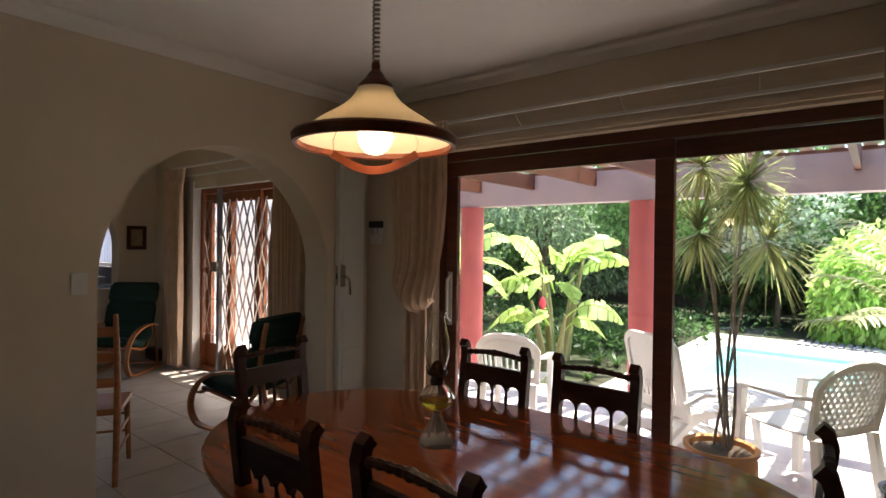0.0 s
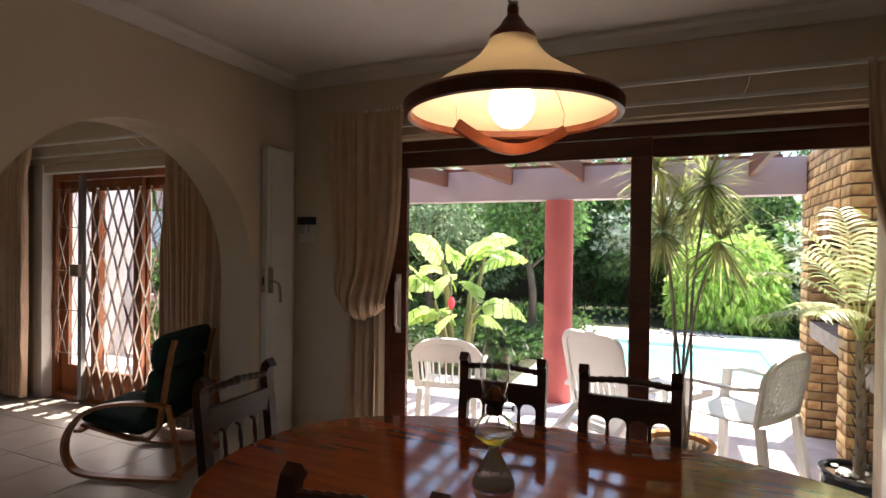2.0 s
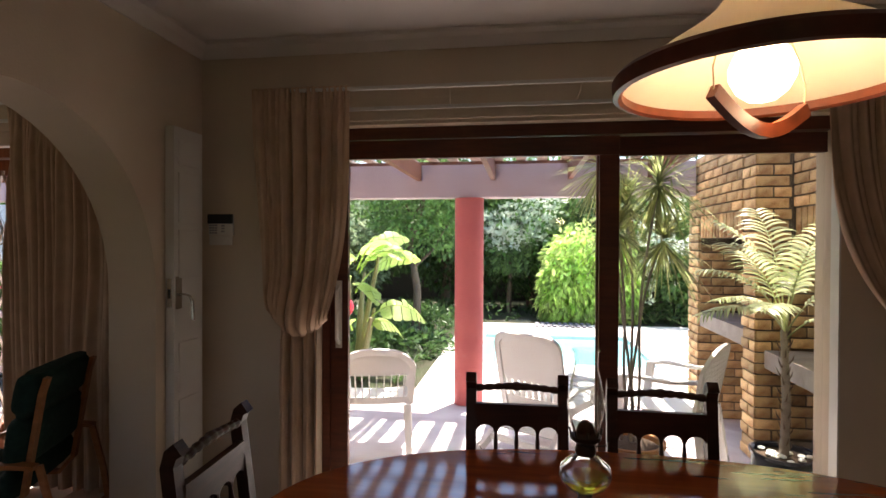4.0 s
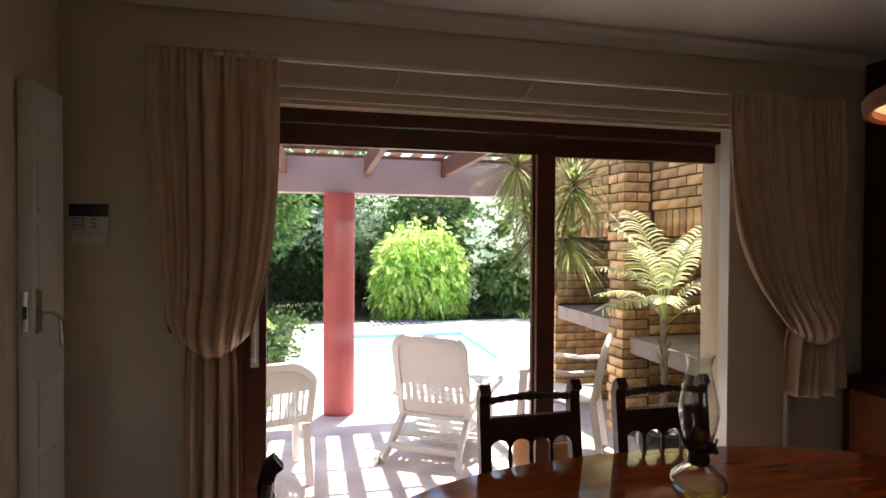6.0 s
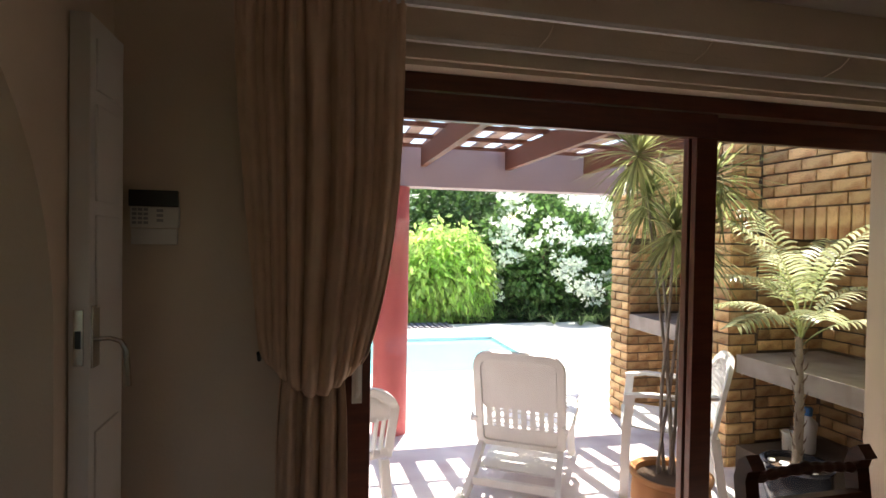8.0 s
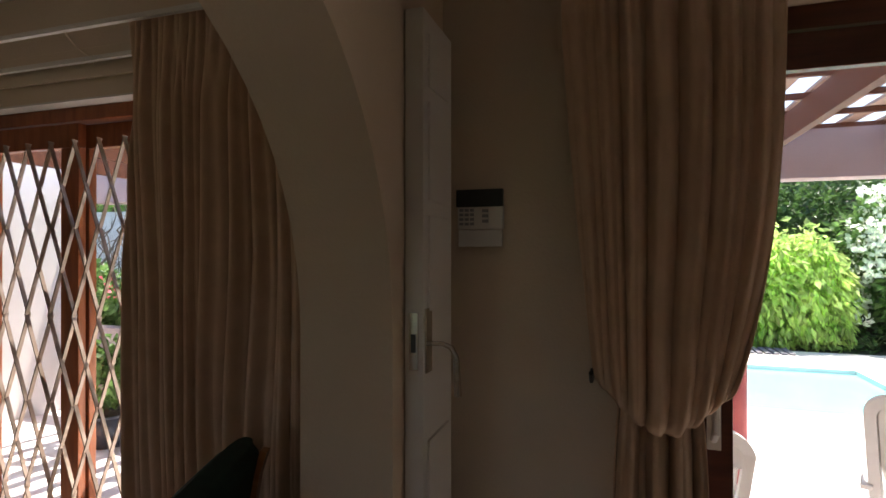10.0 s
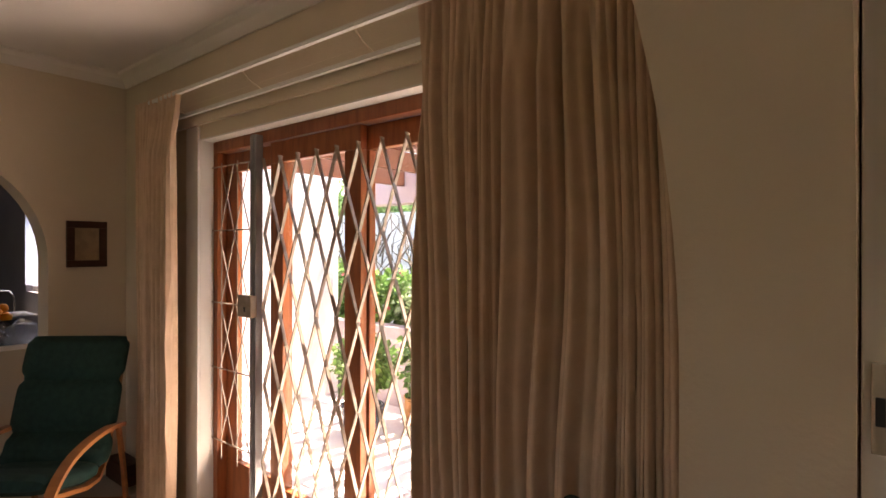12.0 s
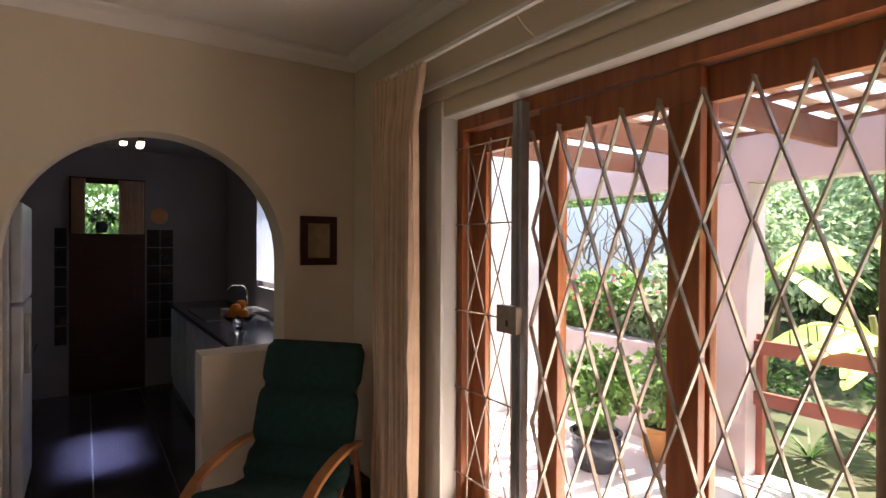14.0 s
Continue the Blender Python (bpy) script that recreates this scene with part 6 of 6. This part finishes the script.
def brick_mesh(l, d, h):
    key = (round(l, 3), round(d, 3), round(h, 3))
    if key not in brick_meshes:
        bm = bx(-l / 2, l / 2, -d / 2, d / 2, -h / 2, h / 2)
        me = bpy.data.meshes.new("brick")
        bm.to_mesh(me)
        bm.free()
        setmat(me, "brick")
        brick_meshes[key] = me
    return brick_meshes[key]


rb_ = random.Random(8)


def brick_face(axis, plane, a0, a1, z0, z1, out, soldier=0.0):
    """Bricks standing proud of a face. axis 'x': the face is x = plane and runs along y; 'y': the other way. out: +1 or -1."""
    L, H, J = 0.218, 0.072, 0.014
    z = z0
    row = 0
    if soldier:
        n = int((a1 - a0) / (H + J))
        for k in range(n):
            c = a0 + (H + J) * (k + 0.5)
            me = brick_mesh(H, 0.03, L)
            o = new("brick", me)
            off = plane + out * (0.0 + rb_.uniform(-0.003, 0.002))
            o.location = (off, c, z0 + L / 2) if axis == "x" else (c, off, z0 + L / 2)
            if axis == "x":
                o.rotation_euler = (0, 0, radians(90))
            o.parent = braai
        z = z0 + L + J
    while z + H <= z1 + 0.03:
        s = a0 - (L + J) / 2 * (row % 2)
        while s < a1 - 0.02:
            b0, b1 = max(s, a0), min(s + L, a1)
            if b1 - b0 > 0.03:
                me = brick_mesh(round((b1 - b0) / 0.02) * 0.02, 0.03, H)
                o = new("brick", me)
                off = plane + out * (0.0 + rb_.uniform(-0.003, 0.002))
                c = (b0 + b1) / 2
                o.location = (off, c, z + H / 2) if axis == "x" else (c, off, z + H / 2)
                if axis == "x":
                    o.rotation_euler = (0, 0, radians(90))
                o.parent = braai
            s += L + J
        z += H + J
        row += 1


brick_face("x", 0.365, 4.555, 4.815, PZ0 + 0.02, 2.42, -1)
brick_face("y", 4.565, 0.37, 0.61, PZ0 + 0.02, 2.42, -1)
brick_face("y", 4.565, 0.62, 1.22, 0.06, 0.58, -1)
brick_face("y", 4.565, 0.62, 1.22, 0.76, 1.60, -1)
brick_face("x", 0.365, 5.925, 6.245, PZ0 + 0.02, 2.42, -1)
brick_face("y", 5.935, 0.37, 1.12, PZ0 + 0.02, 0.70, -1)
brick_face("y", 5.935, 0.37, 1.12, 0.88, 1.60, -1)
brick_face("x", 0.365, 4.822, 5.918, 1.62, 2.42, -1, soldier=1)
brick_face("x", 0.635, 3.40, 4.545, 1.62, 2.56, -1, soldier=1)
brick_face("x", 1.235, 3.40, 4.545, 0.76, 1.60, -1)
brick_face("x", 1.235, 3.40, 4.545, 0.06, 0.58, -1)
brick_face("x", 1.135, 4.83, 5.91, PZ0 + 0.1, 0.70, -1)
